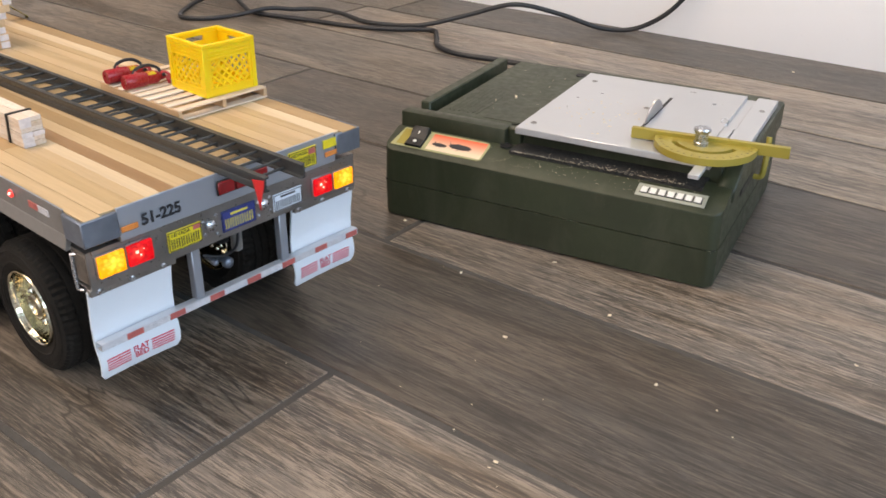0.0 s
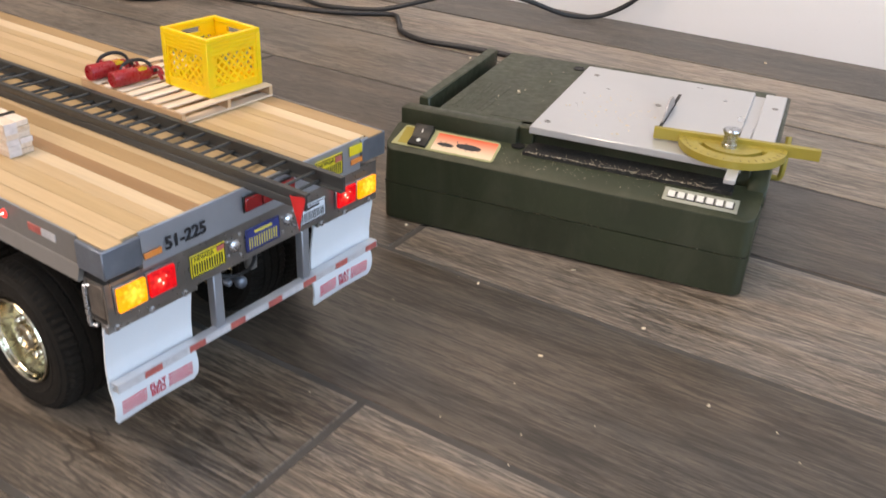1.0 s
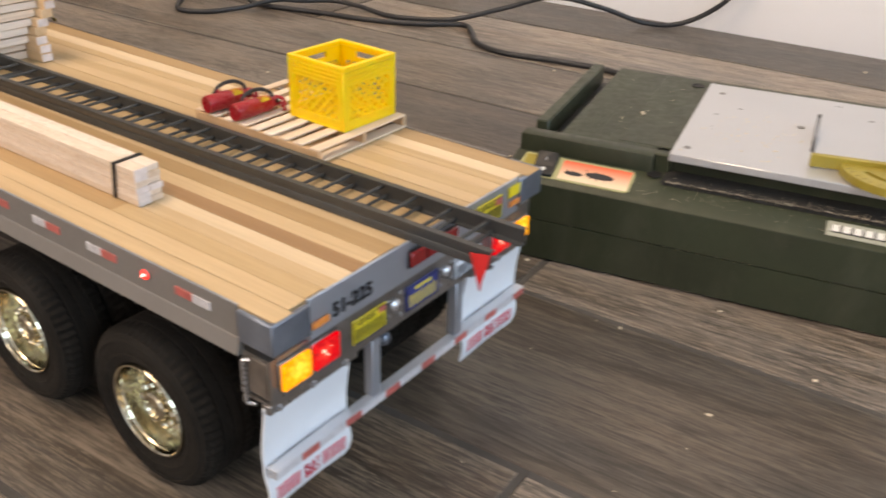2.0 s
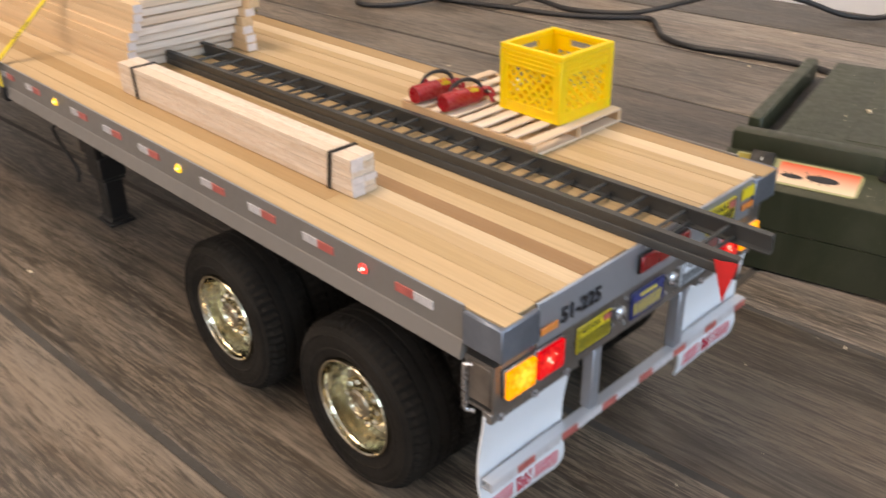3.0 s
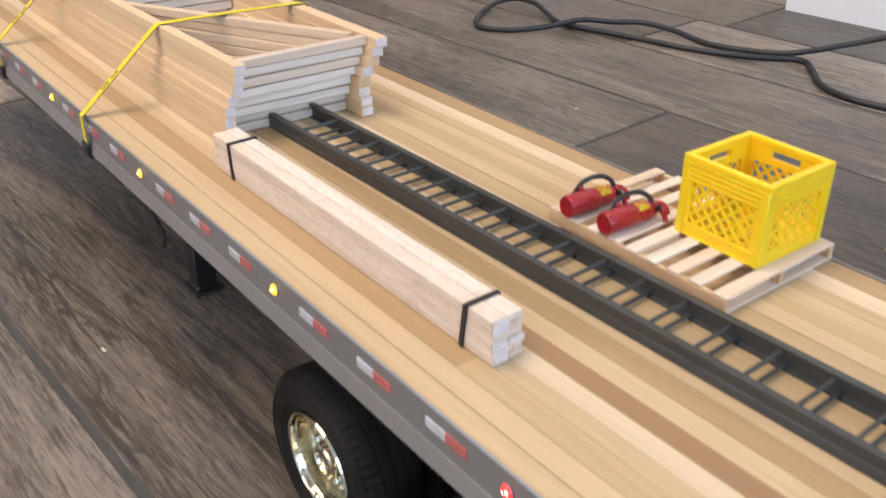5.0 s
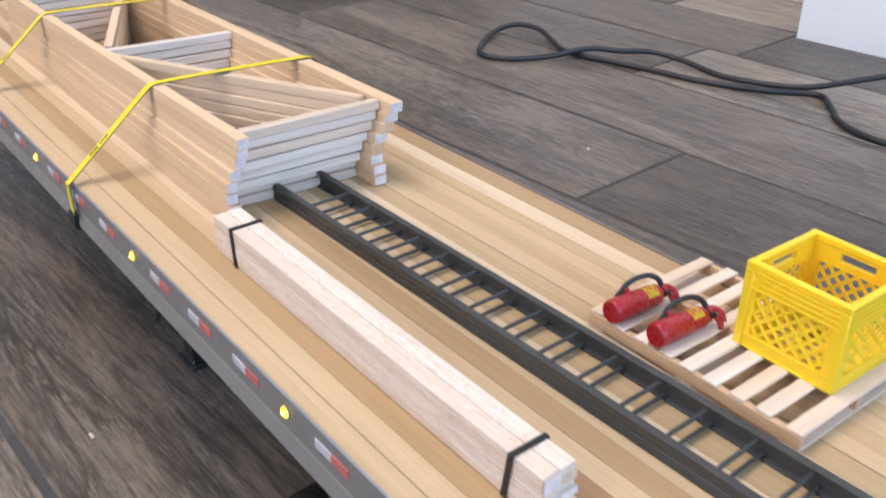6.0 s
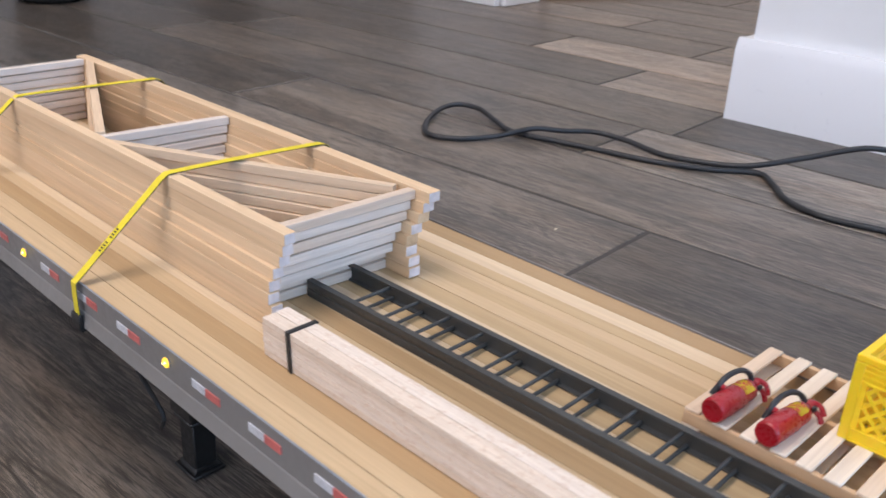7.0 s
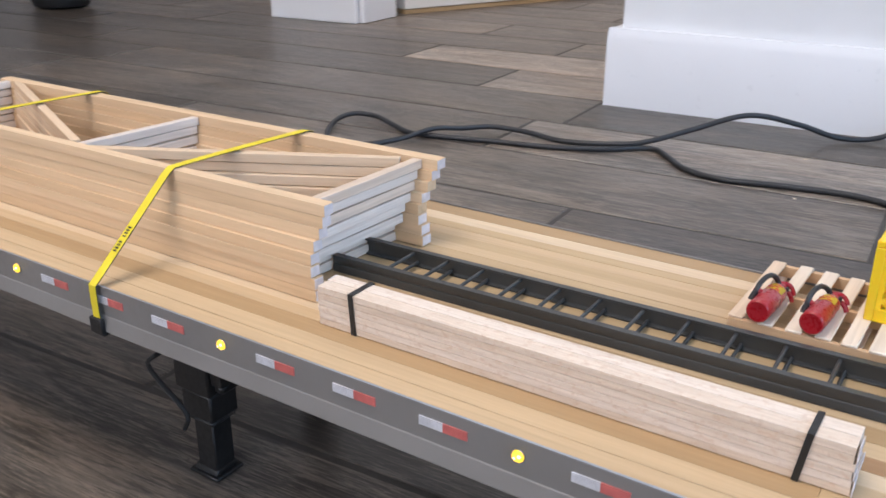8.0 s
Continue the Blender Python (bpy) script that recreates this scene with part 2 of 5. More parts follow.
RED_HOT = glowing("red_bulb", (1.0, 0.25, 0.22), (1.0, 0.75, 0.72), 8.0, 0.0012, 0.1)
LADDER = plain("dark_grey_plastic", (0.050, 0.052, 0.052), 0.42, 0.1, 0.15, 120, 0.0002)
CRATE = plain("yellow_plastic", (0.98, 0.62, 0.010), 0.38, 0, 0.05, 90, 0.0002, 0.0)
put(CRATE.node_tree.nodes["Principled BSDF"], Subsurface_Weight=0.25, Subsurface_Scale=0.004)
REDPAINT = plain("red_gloss_paint", (0.32, 0.009, 0.016), 0.3, 0, 0.12, 200, 0.0001, 0.2)
STRAP = plain("yellow_webbing", (0.76, 0.60, 0.02), 0.6, 0, 0.08, 500, 0.0003)
FLAG = plain("red_cloth", (0.62, 0.018, 0.018), 0.7, 0, 0.12, 500, 0.0002)
GREEN = plain("olive_green_plastic", (0.029, 0.037, 0.019), 0.46, 0, 0.22, 45, 0.00006)


def dusted(material, colour, amount):
    """Fine pale dust and faint runs over a material."""
    t = material.node_tree
    b, links = t.nodes["Principled BSDF"], t.links
    under = b.inputs["Base Color"].links[0].from_socket
    specks = noise_of(t, links, coords(t, links, (1, 1, 1)), 900, 4, 0.75)
    clouds = noise_of(t, links, coords(t, links, (1, 1, 0.35)), 38, 5, 0.65, 0.6)
    c = mixed(t, links, under, colour, ramp(t, links, clouds, [(0.48, 0.0), (0.80, amount * 0.18)]))
    c = mixed(t, links, c, colour, ramp(t, links, specks, [(0.66, 0.0), (0.74, amount)]))
    links.new(c, b.inputs["Base Color"])


dusted(GREEN, (0.30, 0.28, 0.21), 0.55)
TABLE_ALU = plain("machined_aluminium", (0.60, 0.615, 0.64), 0.30, 0.50, 0.05, 12, 0.0, 0.0, 0.5, 0.03)
OLIVE = plain("olive_yellow_plastic", (0.34, 0.270, 0.045), 0.38, 0, 0.1, 90, 0.0002)
BLADE = plain("blade_steel", (0.42, 0.43, 0.45), 0.36, 1.0, 0.08, 300, 0.0)
# speckled black: the gap's shade put into the colour, with dust
DUSTY_SHADE = plain("dusty_black", (0.020, 0.019, 0.018), 0.9, 0, 0.75, 1600, 0.0008)
CHIP = plain("wood_chip", (0.74, 0.64, 0.48), 0.8, 0, 0.15, 300, 0.0)


def faded(name, low, high, axis, span):
    """A print that runs from one colour to another across its height."""
    m, t, b, links = nodes_of(name)
    sep = t.nodes.new("ShaderNodeSeparateXYZ")
    links.new(t.nodes.new("ShaderNodeTexCoord").outputs["Object"], sep.inputs[0])
    rng = t.nodes.new("ShaderNodeMapRange")
    rng.inputs["From Min"].default_value, rng.inputs["From Max"].default_value = span
    links.new(sep.outputs[axis], rng.inputs["Value"])
    links.new(ramp(t, links, rng.outputs[0], [(0.0, low), (1.0, high)]), b.inputs["Base Color"])
    put(b, Roughness=0.3)
    return m


STICKER_FADE = faded("fading_sticker", (0.85, 0.66, 0.46), (0.82, 0.10, 0.03), 1, (-0.006, 0.009))
STICKER_RIM = plain("sticker_rim", (0.42, 0.40, 0.20), 0.4, 0, 0.08, 60, 0.0)
LABEL_BG = plain("label_grey", (0.36, 0.37, 0.30), 0.4, 0, 0.08, 90, 0.0)
LABEL_INK = plain("label_white", (0.80, 0.80, 0.76), 0.4, 0, 0.04, 90, 0.0)
DOOR = plain("door_paint", (0.78, 0.77, 0.75), 0.4, 0, 0.03, 20, 0.0)
OAK = wood("oak_strip", [(0.45, 0.32, 0.18), (0.5, 0.36, 0.2)], "x", 300, 0.5)


# ---- shaping ----
def finish(ob, bm, material, angle=38):
    bm.normal_update()
    bm.to_mesh(ob.data)
    bm.free()
    ob.data.materials.append(material)
    ob.data.polygons.foreach_set("use_smooth", [True] * len(ob.data.polygons))
    ob.data.set_sharp_from_angle(angle=radians(angle))
    return ob


def part(name, bm, material, parent=None, label="", angle=38, at=None):
    """Links a bmesh as one mesh object under a thing or a part."""
    ob = finish(new(name, bpy.data.meshes.new(name)), bm, material, angle)
    ob.parent = parent
    if at is not None:
        ob.matrix_basis = at
    if label:
        ob["label"] = label
    return ob


def again(ob, parent, at):
    """One more piece on the mesh of ob."""
    o = new(ob.name.split(".")[0], ob.data)
    o.parent, o.matrix_basis = parent, at
    return o


def thing(name, at, label, category, group=""):
    e = new(name)
    e.empty_display_size = 0.01
    e.matrix_basis = at
    return tagged(e, label, category, group)


def box(bm, x0, x1, y0, y1, z0, z1, bevel=0.0, seg=1):
    made = bmesh.ops.create_cube(bm, size=1.0)["verts"]
    m = Matrix.Translation(((x0 + x1) / 2, (y0 + y1) / 2, (z0 + z1) / 2)) @ Matrix.Diagonal((x1 - x0, y1 - y0, z1 - z0, 1))
    bmesh.ops.transform(bm, matrix=m, verts=made)
    if bevel:
        edges = list({e for v in made for e in v.link_edges})
        bmesh.ops.bevel(bm, geom=edges, offset=bevel, segments=seg, profile=0.5, affect="EDGES")
    return bm


def boxed(x0, x1, y0, y1, z0, z1, bevel=0.0, seg=1):
    return box(bmesh.new(), x0, x1, y0, y1, z0, z1, bevel, seg)


def prism(outline, axis, a, b, bevel=0.0, bm=None):
    """An outline in the plane across axis, drawn out from a to b along it."""
    bm = bm or bmesh.new()

    def at(p, q, s):
        return {"x": (s, p, q), "y": (p, s, q), "z": (p, q, s)}[axis]
    lo = [bm.verts.new(at(p, q, a)) for p, q in outline]
    hi = [bm.verts.new(at(p, q, b)) for p, q in outline]
    n = len(outline)
    faces = [bm.faces.new(lo), bm.faces.new(hi)]
    for i in range(n):
        faces.append(bm.faces.new((lo[i], lo[(i + 1) % n], hi[(i + 1) % n], hi[i])))
    bmesh.ops.recalc_face_normals(bm, faces=faces)
    if bevel:
        edges = list({e for f in faces for e in f.edges})
        bmesh.ops.bevel(bm, geom=edges, offset=bevel, segments=1, profile=0.5, affect="EDGES")
    return bm


def lathe(profile, axis="y", seg=40, bm=None, centre=(0, 0, 0), caps=True):
    """A profile of (radius, place along the axis), turned round it."""
    bm = bm or bmesh.new()
    rings = []
    for r, s in profile:
        ring = []
        for i in range(seg):
            a = 2 * math.pi * i / seg
            c, d = r * math.cos(a), r * math.sin(a)
            p = {"x": (s, c, d), "y": (c, s, d), "z": (c, d, s)}[axis]
            ring.append(bm.verts.new(Vector(p) + Vector(centre)))
        rings.append(ring)
    faces = []
    for lo, hi in zip(rings, rings[1:]):
        for i in range(seg):
            faces.append(bm.faces.new((lo[i], lo[(i + 1) % seg], hi[(i + 1) % seg], hi[i])))
    if caps:
        faces.append(bm.faces.new(rings[0]))
        faces.append(bm.faces.new(rings[-1]))
    bmesh.ops.recalc_face_normals(bm, faces=faces)
    return bm


def curve_through(points, steps=8):
    pts = [Vector(p) for p in points]
    pts = [pts[0] * 2 - pts[1]] + pts + [pts[-1] * 2 - pts[-2]]
    out = []
    for p0, p1, p2, p3 in zip(pts, pts[1:], pts[2:], pts[3:]):
        for i in range(steps):
            s = i / steps
            out.append(0.5 * (2 * p1 + (p2 - p0) * s + (2 * p0 - 5 * p1 + 4 * p2 - p3) * s * s + (3 * p1 - p0 - 3 * p2 + p3) * s ** 3))
    return out + [pts[-2]]


def tube(points, radius, seg=10, steps=8, bm=None, flat=1.0):
    bm = bm or bmesh.new()
    line = curve_through(points, steps) if steps > 1 else [Vector(p) for p in points]
    side, rings = None, []
    for i, p in enumerate(line):
        d = (line[min(i + 1, len(line) - 1)] - line[max(i - 1, 0)]).normalized()
        if side is None:
            side = d.orthogonal().normalized()
        side = (side - d * side.dot(d)).normalized()
        up = d.cross(side)
        rings.append([bm.verts.new(p + radius * (math.cos(2 * math.pi * k / seg) * side + flat * math.sin(2 * math.pi * k / seg) * up)) for k in range(seg)])
    faces = []
    for lo, hi in zip(rings, rings[1:]):
        for k in range(seg):
            faces.append(bm.faces.new((lo[k], lo[(k + 1) % seg], hi[(k + 1) % seg], hi[k])))
    faces += [bm.faces.new(rings[0]), bm.faces.new(rings[-1])]
    bmesh.ops.recalc_face_normals(bm, faces=faces)
    return bm


def ribbon(path, width, thick):
    """A flat band that follows path (points of y, z), width across along x."""
    bm = bmesh.new()
    n = len(path)
    rows = []
    for i, (x, y, z) in enumerate(path):
        a, b = path[max(i - 1, 0)], path[min(i + 1, n - 1)]
        d = Vector((0, b[1] - a[1], b[2] - a[2])).normalized()
        o = Vector((0, -d.z, d.y)) * thick
        rows.append([bm.verts.new((x - width / 2, y, z)), bm.verts.new((x + width / 2, y, z)),
                     bm.verts.new((x + width / 2, y + o.y, z + o.z)), bm.verts.new((x - width / 2, y + o.y, z + o.z))])
    faces = []
    for lo, hi in zip(rows, rows[1:]):
        for k in range(4):
            faces.append(bm.faces.new((lo[k], lo[(k + 1) % 4], hi[(k + 1) % 4], hi[k])))
    faces += [bm.faces.new(rows[0]), bm.faces.new(rows[-1])]
    bmesh.ops.recalc_face_normals(bm, faces=faces)
    return bm


def pierced(xs, zs, open_cells, y0, y1):
    """A plate on the grid xs by zs, thick from y0 to y1, with some of its cells left open."""
    bm = bmesh.new()
    v = {(i, j, k): bm.verts.new((x, (y0, y1)[k], z)) for i, x in enumerate(xs) for j, z in enumerate(zs) for k in (0, 1)}
    full = {(i, j) for i in range(len(xs) - 1) for j in range(len(zs) - 1)} - set(open_cells)
    for i, j in full:
        for k in (0, 1):
            bm.faces.new((v[i, j, k], v[i + 1, j, k], v[i + 1, j + 1, k], v[i, j + 1, k]))
        for di, dj, a, b in ((-1, 0, (i, j), (i, j + 1)), (1, 0, (i + 1, j), (i + 1, j + 1)), (0, -1, (i, j), (i + 1, j)), (0, 1, (i, j + 1), (i + 1, j + 1))):
            if (i + di, j + dj) not in full:
                bm.faces.new((v[a[0], a[1], 0], v[b[0], b[1], 0], v[b[0], b[1], 1], v[a[0], a[1], 1]))
    bmesh.ops.recalc_face_normals(bm, faces=list(bm.faces))
    return bm


def lettering(name, text, size, material, parent, at, squeeze=1.0, bold=0.0):
    """Raised letters in the built-in font, as a mesh."""
    cu = bpy.data.curves.new(name, "FONT")
    cu.body, cu.size, cu.extrude, cu.offset = text, size, 0.00012, bold
    cu.align_x, cu.align_y = "CENTER", "CENTER"
    tmp = new(name, cu)
    bpy.context.view_layer.update()
    me = bpy.data.meshes.new_from_object(tmp.evaluated_get(bpy.context.evaluated_depsgraph_get()))
    bpy.data.objects.remove(tmp)
    me.materials.clear()
    me.materials.append(material)
    ob = new(name, me)
    ob.parent = parent
    ob.matrix_basis = at @ Matrix.Diagonal((squeeze, 1, 1, 1))
    return ob


FACE_REAR = Matrix(((0, 0, 1, 0), (1, 0, 0, 0), (0, 1, 0, 0), (0, 0, 0, 1)))  # letters that face +x and read along +y


# ---- the room ----
SLANT = radians(3.1)     # tiles and walls lie askew of the trailer by this much


def askew(u, v, z=0.0):
    """World place of a point given along and across the tiles."""
    return Vector((u * math.cos(SLANT) - v * math.sin(SLANT), u * math.sin(SLANT) + v * math.cos(SLANT), z))


ROOM = Matrix.Rotation(SLANT, 4, "Z")
CEIL = 2.6


def wall_piece(name, label, boxes, material=WALL, bevel=0.0):
    bm = bmesh.new()
    for b in boxes:
        box(bm, *b, bevel)
    ob = part(name, bm, material, None, "", 30, ROOM.copy())
    return tagged(ob, label, "wall", "", "structure")


U0, U1, V0, V1 = -4.6, 3.2, -3.0, 3.6
END_U, FACE_V = -0.538, 0.916       # end and face of the wall behind the saw
wall_piece("wall_north", "white painted wall behind the table saw", [(END_U, U1, FACE_V, FACE_V + 0.14, 0, CEIL)])
wall_piece("wall_hall", "short white painted wall stub across the hall", [(-1.552, -1.32, 1.368, 1.508, 0, CEIL)])
wall_piece("wall_back", "plain white wall at the end of the hall", [(U0, U1, V1, V1 + 0.12, 0, CEIL)])
wall_piece("wall_west", "plain white wall of the room", [(U0 - 0.12, U0, V0 - 0.12, V1 + 0.12, 0, CEIL)])
wall_piece("wall_hall_side", "plain white wall closing the hall", [(0.6, 0.74, FACE_V + 0.14, V1, 0, CEIL)])
SILL = 0.95                         # height of the windows' sills
WY0, WY1 = -2.1, 0.9                # window in the east wall
wall_piece("wall_east", "white wall round a wide window", [
    (U1, U1 + 0.12, V0 - 0.12, WY0, 0, CEIL), (U1, U1 + 0.12, WY1, V1, 0, CEIL),
    (U1, U1 + 0.12, WY0, WY1, 0, SILL), (U1, U1 + 0.12, WY0, WY1, 2.3, CEIL)])
WX0, WX1 = -1.7, 0.9                # added, unseen window in the south wall
wall_piece("wall_south", "white wall round a wide window", [
    (U0, WX0, V0 - 0.12, V0, 0, CEIL), (WX1, U1, V0 - 0.12, V0, 0, CEIL),
    (WX0, WX1, V0 - 0.12, V0, 0, SILL), (WX0, WX1, V0 - 0.12, V0, 2.3, CEIL)])
ceiling = part("ceiling", boxed(U0, U1, V0, V1, CEIL, CEIL + 0.1), CEILING, None, "", 30, ROOM.copy())
tagged(ceiling, "plain white painted ceiling of the room", "ceiling", "", "structure")


def baseboard(name, u0, u1, v, height=0.105, deep=0.016, end=False):
    """A tall white skirting with a stepped, rounded top; it may turn the wall's end."""
    prof = [(v - deep, 0), (v - deep, height - 0.014), (v - deep + 0.003, height - 0.006), (v - deep + 0.005, height), (v - 0.001, height), (v - 0.001, 0)]
    bm = prism(prof, "x", u0 - (deep if end else 0.0), u1)
    if end:
        prism([(u0 - deep, 0), (u0 - deep, height - 0.014), (u0 - deep + 0.003, height - 0.006), (u0 - deep + 0.005, height), (u0 - 0.001, height), (u0 - 0.001, 0)], "y", v, v + 0.15, 0, bm)
    ob = part(name, bm, TRIM, None, "", 30, ROOM.copy())
    return tagged(ob, "tall white painted baseboard with a stepped top", "baseboard", "", "structure")


baseboard("baseboard", END_U, U1, FACE_V, 0.108, 0.016, True)

casing = part("trim", boxed(-1.555, -1.312, 1.350, 1.366, 0, 2.1, 0.002), TRIM, None, "", 30, ROOM.copy())
tagged(casing, "white door casing at the wall's end", "trim", "", "structure")
jamb = part("trim", boxed(-1.318, -1.300, 1.369, 1.50, 0, 2.06, 0.002), TRIM, None, "", 30, ROOM.copy())
tagged(jamb, "white door jamb beside the hall opening", "trim", "", "structure")

door = thing("door_1", ROOM @ pose(-1.318, 1.545, 0, 0, 0, 64), "white painted panel door standing open into the hall", "door")
door["kind"] = "structure"
part("door_leaf", boxed(0, 0.80, -0.02, 0.02, 0.012, 2.03, 0.002), DOOR, door)
for z0, z1 in ((0.20, 0.85), (1.0, 1.85)):
    part("door_panel", boxed(0.11, 0.69, -0.024, -0.0195, z0, z1, 0.002), DOOR, door)
part("door_strip", boxed(0.0, 0.80, -0.018, 0.018, 0.001, 0.011), OAK, door, "light oak strip under the door")

for name, m, w in (("window_1", ROOM @ pose(U1 + 0.06, (WY0 + WY1) / 2, SILL, 0, 0, 90), WY1 - WY0), ("window_2", ROOM @ pose((WX0 + WX1) / 2, V0 - 0.06, SILL), WX1 - WX0)):
    win = thing(name, m, "wide white framed window, out of view, with daylight behind", "window")
    win["kind"] = "structure"
    bm = bmesh.new()
    for b in ((-w / 2, w / 2, 0, 0.06), (-w / 2, w / 2, 1.29, 1.35), (-w / 2, -w / 2 + 0.06, 0.06, 1.29), (w / 2 - 0.06, w / 2, 0.06, 1.29), (-0.03, 0.03, 0.06, 1.29)):
        box(bm, b[0], b[1], -0.03, 0.03, b[2], b[3])
    part("window_frame", bm, TRIM, win)

# black round bases of unknown furniture; the bin bodies above them are made up
for x, y in ((-1.93, 0.53), (-2.19, 1.10)):
    base_shape = lathe([(0.050, 0.0), (0.066, 0.006), (0.072, 0.020), (0.076, 0.10), (0.080, 0.30), (0.076, 0.30), (0.070, 0.022), (0.040, 0.018)], "z", 36)
    tagged(part("waste_bin", base_shape, BLACK, None, "", 40, pose(x, y, 0)), "plain black round base on the floor, its bin-shaped body made up", "bin", "black bins")

# ---- the model trailer: its rear face at x = 0, its length towards -x ----
LEN = 0.862
HALF = 0.092
DECK_Z = 0.126
trailer = thing("flatbed_trailer", pose(0, 0, 0), "grey scale-model flatbed trailer with a wooden plank deck and lit lamps", "model trailer")

# deck boards
edges_y = [-0.0908, -0.0815, -0.0720, -0.0622, -0.0545, -0.0460, -0.0372, -0.0283, -0.0185, -0.0100, 0.0, 0.0125, 0.0250, 0.0355, 0.0440, 0.0530, 0.0615, 0.0690, 0.0790, 0.0908]
board_tones = ["light", "light", "tan", "light", "cream", "brown", "light", "tan", "light", "cream", "honey", "cream", "honey", "light", "honey", "light", "honey", "cream", "tan"]
open_seams = (-0.0815, 0.0355)
rng = random.Random(4)
for a, b, tone in zip(edges_y, edges_y[1:], board_tones):
    x1 = 0.0016 + rng.uniform(-0.0010, 0.0004)
    if abs(a + b) > 0.165:
        x1 += 0.0030      # the outer boards reach over the corner castings
    ga, gb = (0.00017 if e in open_seams else 0.00004 for e in (a, b))
    dz = rng.uniform(-0.0001, 0.0001)
    cuts = [-LEN + 0.006, -0.118, x1] if a < -0.0640 < b + 0.0001 and tone == "tan" else [-LEN + 0.006, x1]
    for k, (xa, xb) in enumerate(zip(cuts, cuts[1:])):
        part("plank", boxed(xa + 0.00005, xb, a + ga, b - gb, DECK_Z - 0.003, DECK_Z + dz, 0.00010), DECK["honey" if k else tone], trailer)

# side rails: flat face above, flared lower lip
for s in (-1, 1):
    prof = [(s * 0.0911, 0.1268), (s * 0.0920, 0.1268), (s * 0.0920, 0.1125), (s * 0.0924, 0.1120), (s * 0.0942, 0.1054), (s * 0.0937, 0.1048),
            (s * 0.0840, 0.1048), (s * 0.0840, 0.1058), (s * 0.0905, 0.1062), (s * 0.0905, 0.1215), (s * 0.0911, 0.1222)]
    rail = part("side_rail", prism(prof, "x", -LEN, -0.0145, 0.0001), RAIL, trailer, "", 6)
    if s < 0:
        part("rail_edge", boxed(-LEN + 0.002, -0.0150, min(s * 0.0910, s * 0.0919), max(s * 0.0910, s * 0.0919), 0.1266, 0.12695), ALU, rail, "bare bright metal edge")

# frame below
for s in (-1, 1):
    bm = bmesh.new()
    y = s * 0.036
    box(bm, -LEN + 0.02, -0.018, y - 0.006, y + 0.006, 0.1195, 0.1225)
    box(bm, -LEN + 0.02, -0.018, y - 0.0012, y + 0.0012, 0.086, 0.1195)
    box(bm, -LEN + 0.02, -0.018, y - 0.006, y + 0.006, 0.083, 0.086)
    part("main_beam", bm, BLACK, trailer)
cross = None
for i in range(17):
    x = -0.035 - i * 0.05
    bm = boxed(-0.0015, 0.0015, -0.0835, 0.0835, 0.1105, 0.1225) if cross is None else None
    if cross is None:
        cross = part("crossmember", bm, BLACK, trailer, "", 38, pose(x, 0, 0))
    else:
        again(cross, trailer, pose(x, 0, 0))
part("front_plate", boxed(-LEN - 0.002, -LEN + 0.006, -HALF, HALF, 0.104, 0.128, 0.0008), RAIL, trailer)

# side marker lamps and reflective tape
lamp_x = [-0.068, -0.207, -0.347, -0.490, -0.632, -0.774]
for s in (-1, 1):
    for i, x in enumerate(lamp_x):
        bezel = part("marker_lamp", lathe([(0.0025, 0), (0.0025, 0.0004 * s), (0.0021, 0.0007 * s)], "y", 24), STEEL, trailer, "", 38, pose(x, s * 0.0920, 0.1205))
        part("lens", lathe([(0.0023, 0), (0.0021, s * 0.0007), (0.0014, s * 0.0012), (0.0003, s * 0.0014)], "y", 24), RED_LED if i == 0 else AMBER_LED, bezel, "lit red lens" if i == 0 else "lit amber lens", 60, pose(0, s * 0.0006, 0))
        for dx, dz, r in ((-0.0008, -0.0004, 0.0007), (0.0008, 0.0005, 0.0008)):
            part("bulb", lathe([(r, 0), (r * 0.9, s * r * 0.5), (r * 0.5, s * r * 0.85), (0.0001, s * r)], "y", 14), RED_HOT if i == 0 else AMBER_HOT, bezel, "", 60, pose(dx, s * 0.0014, dz))
white_bit = red_bit = None
tape_x = [(-0.050, True)] + [(x + d, False) for x in lamp_x[1:] for d in (0.0195, 0.0595, 0.0995)]
for s in (-1, 1):
    for x, flipped in tape_x:
        for k, is_red in enumerate((flipped, not flipped)):
            at = pose(x + 0.0102 * k, s * 0.0922, 0.1202)
            if is_red:
                if red_bit is None:
                    red_bit = part("tape_red", boxed(0, 0.0101, -0.0003, 0.0003, -0.0018, 0.0018), TAPE_R, trailer, "red reflective tape", 38, at)
                else:
                    again(red_bit, trailer, at)
            elif white_bit is None:
                white_bit = part("tape_white", boxed(0, 0.0101, -0.0003, 0.0003, -0.0018, 0.0018), TAPE_W, trailer, "white reflective tape", 38, at)
            else:
                again(white_bit, trailer, at)

# rear header with corner castings
part("rear_header", prism([(-0.0080, 0.1085), (0.0036, 0.1085), (0.0036, 0.1268), (0.0022, 0.1268), (0.0022, 0.1226), (-0.0080, 0.1226)], "y", -0.0733, 0.0733, 0.0002), ALU, trailer)
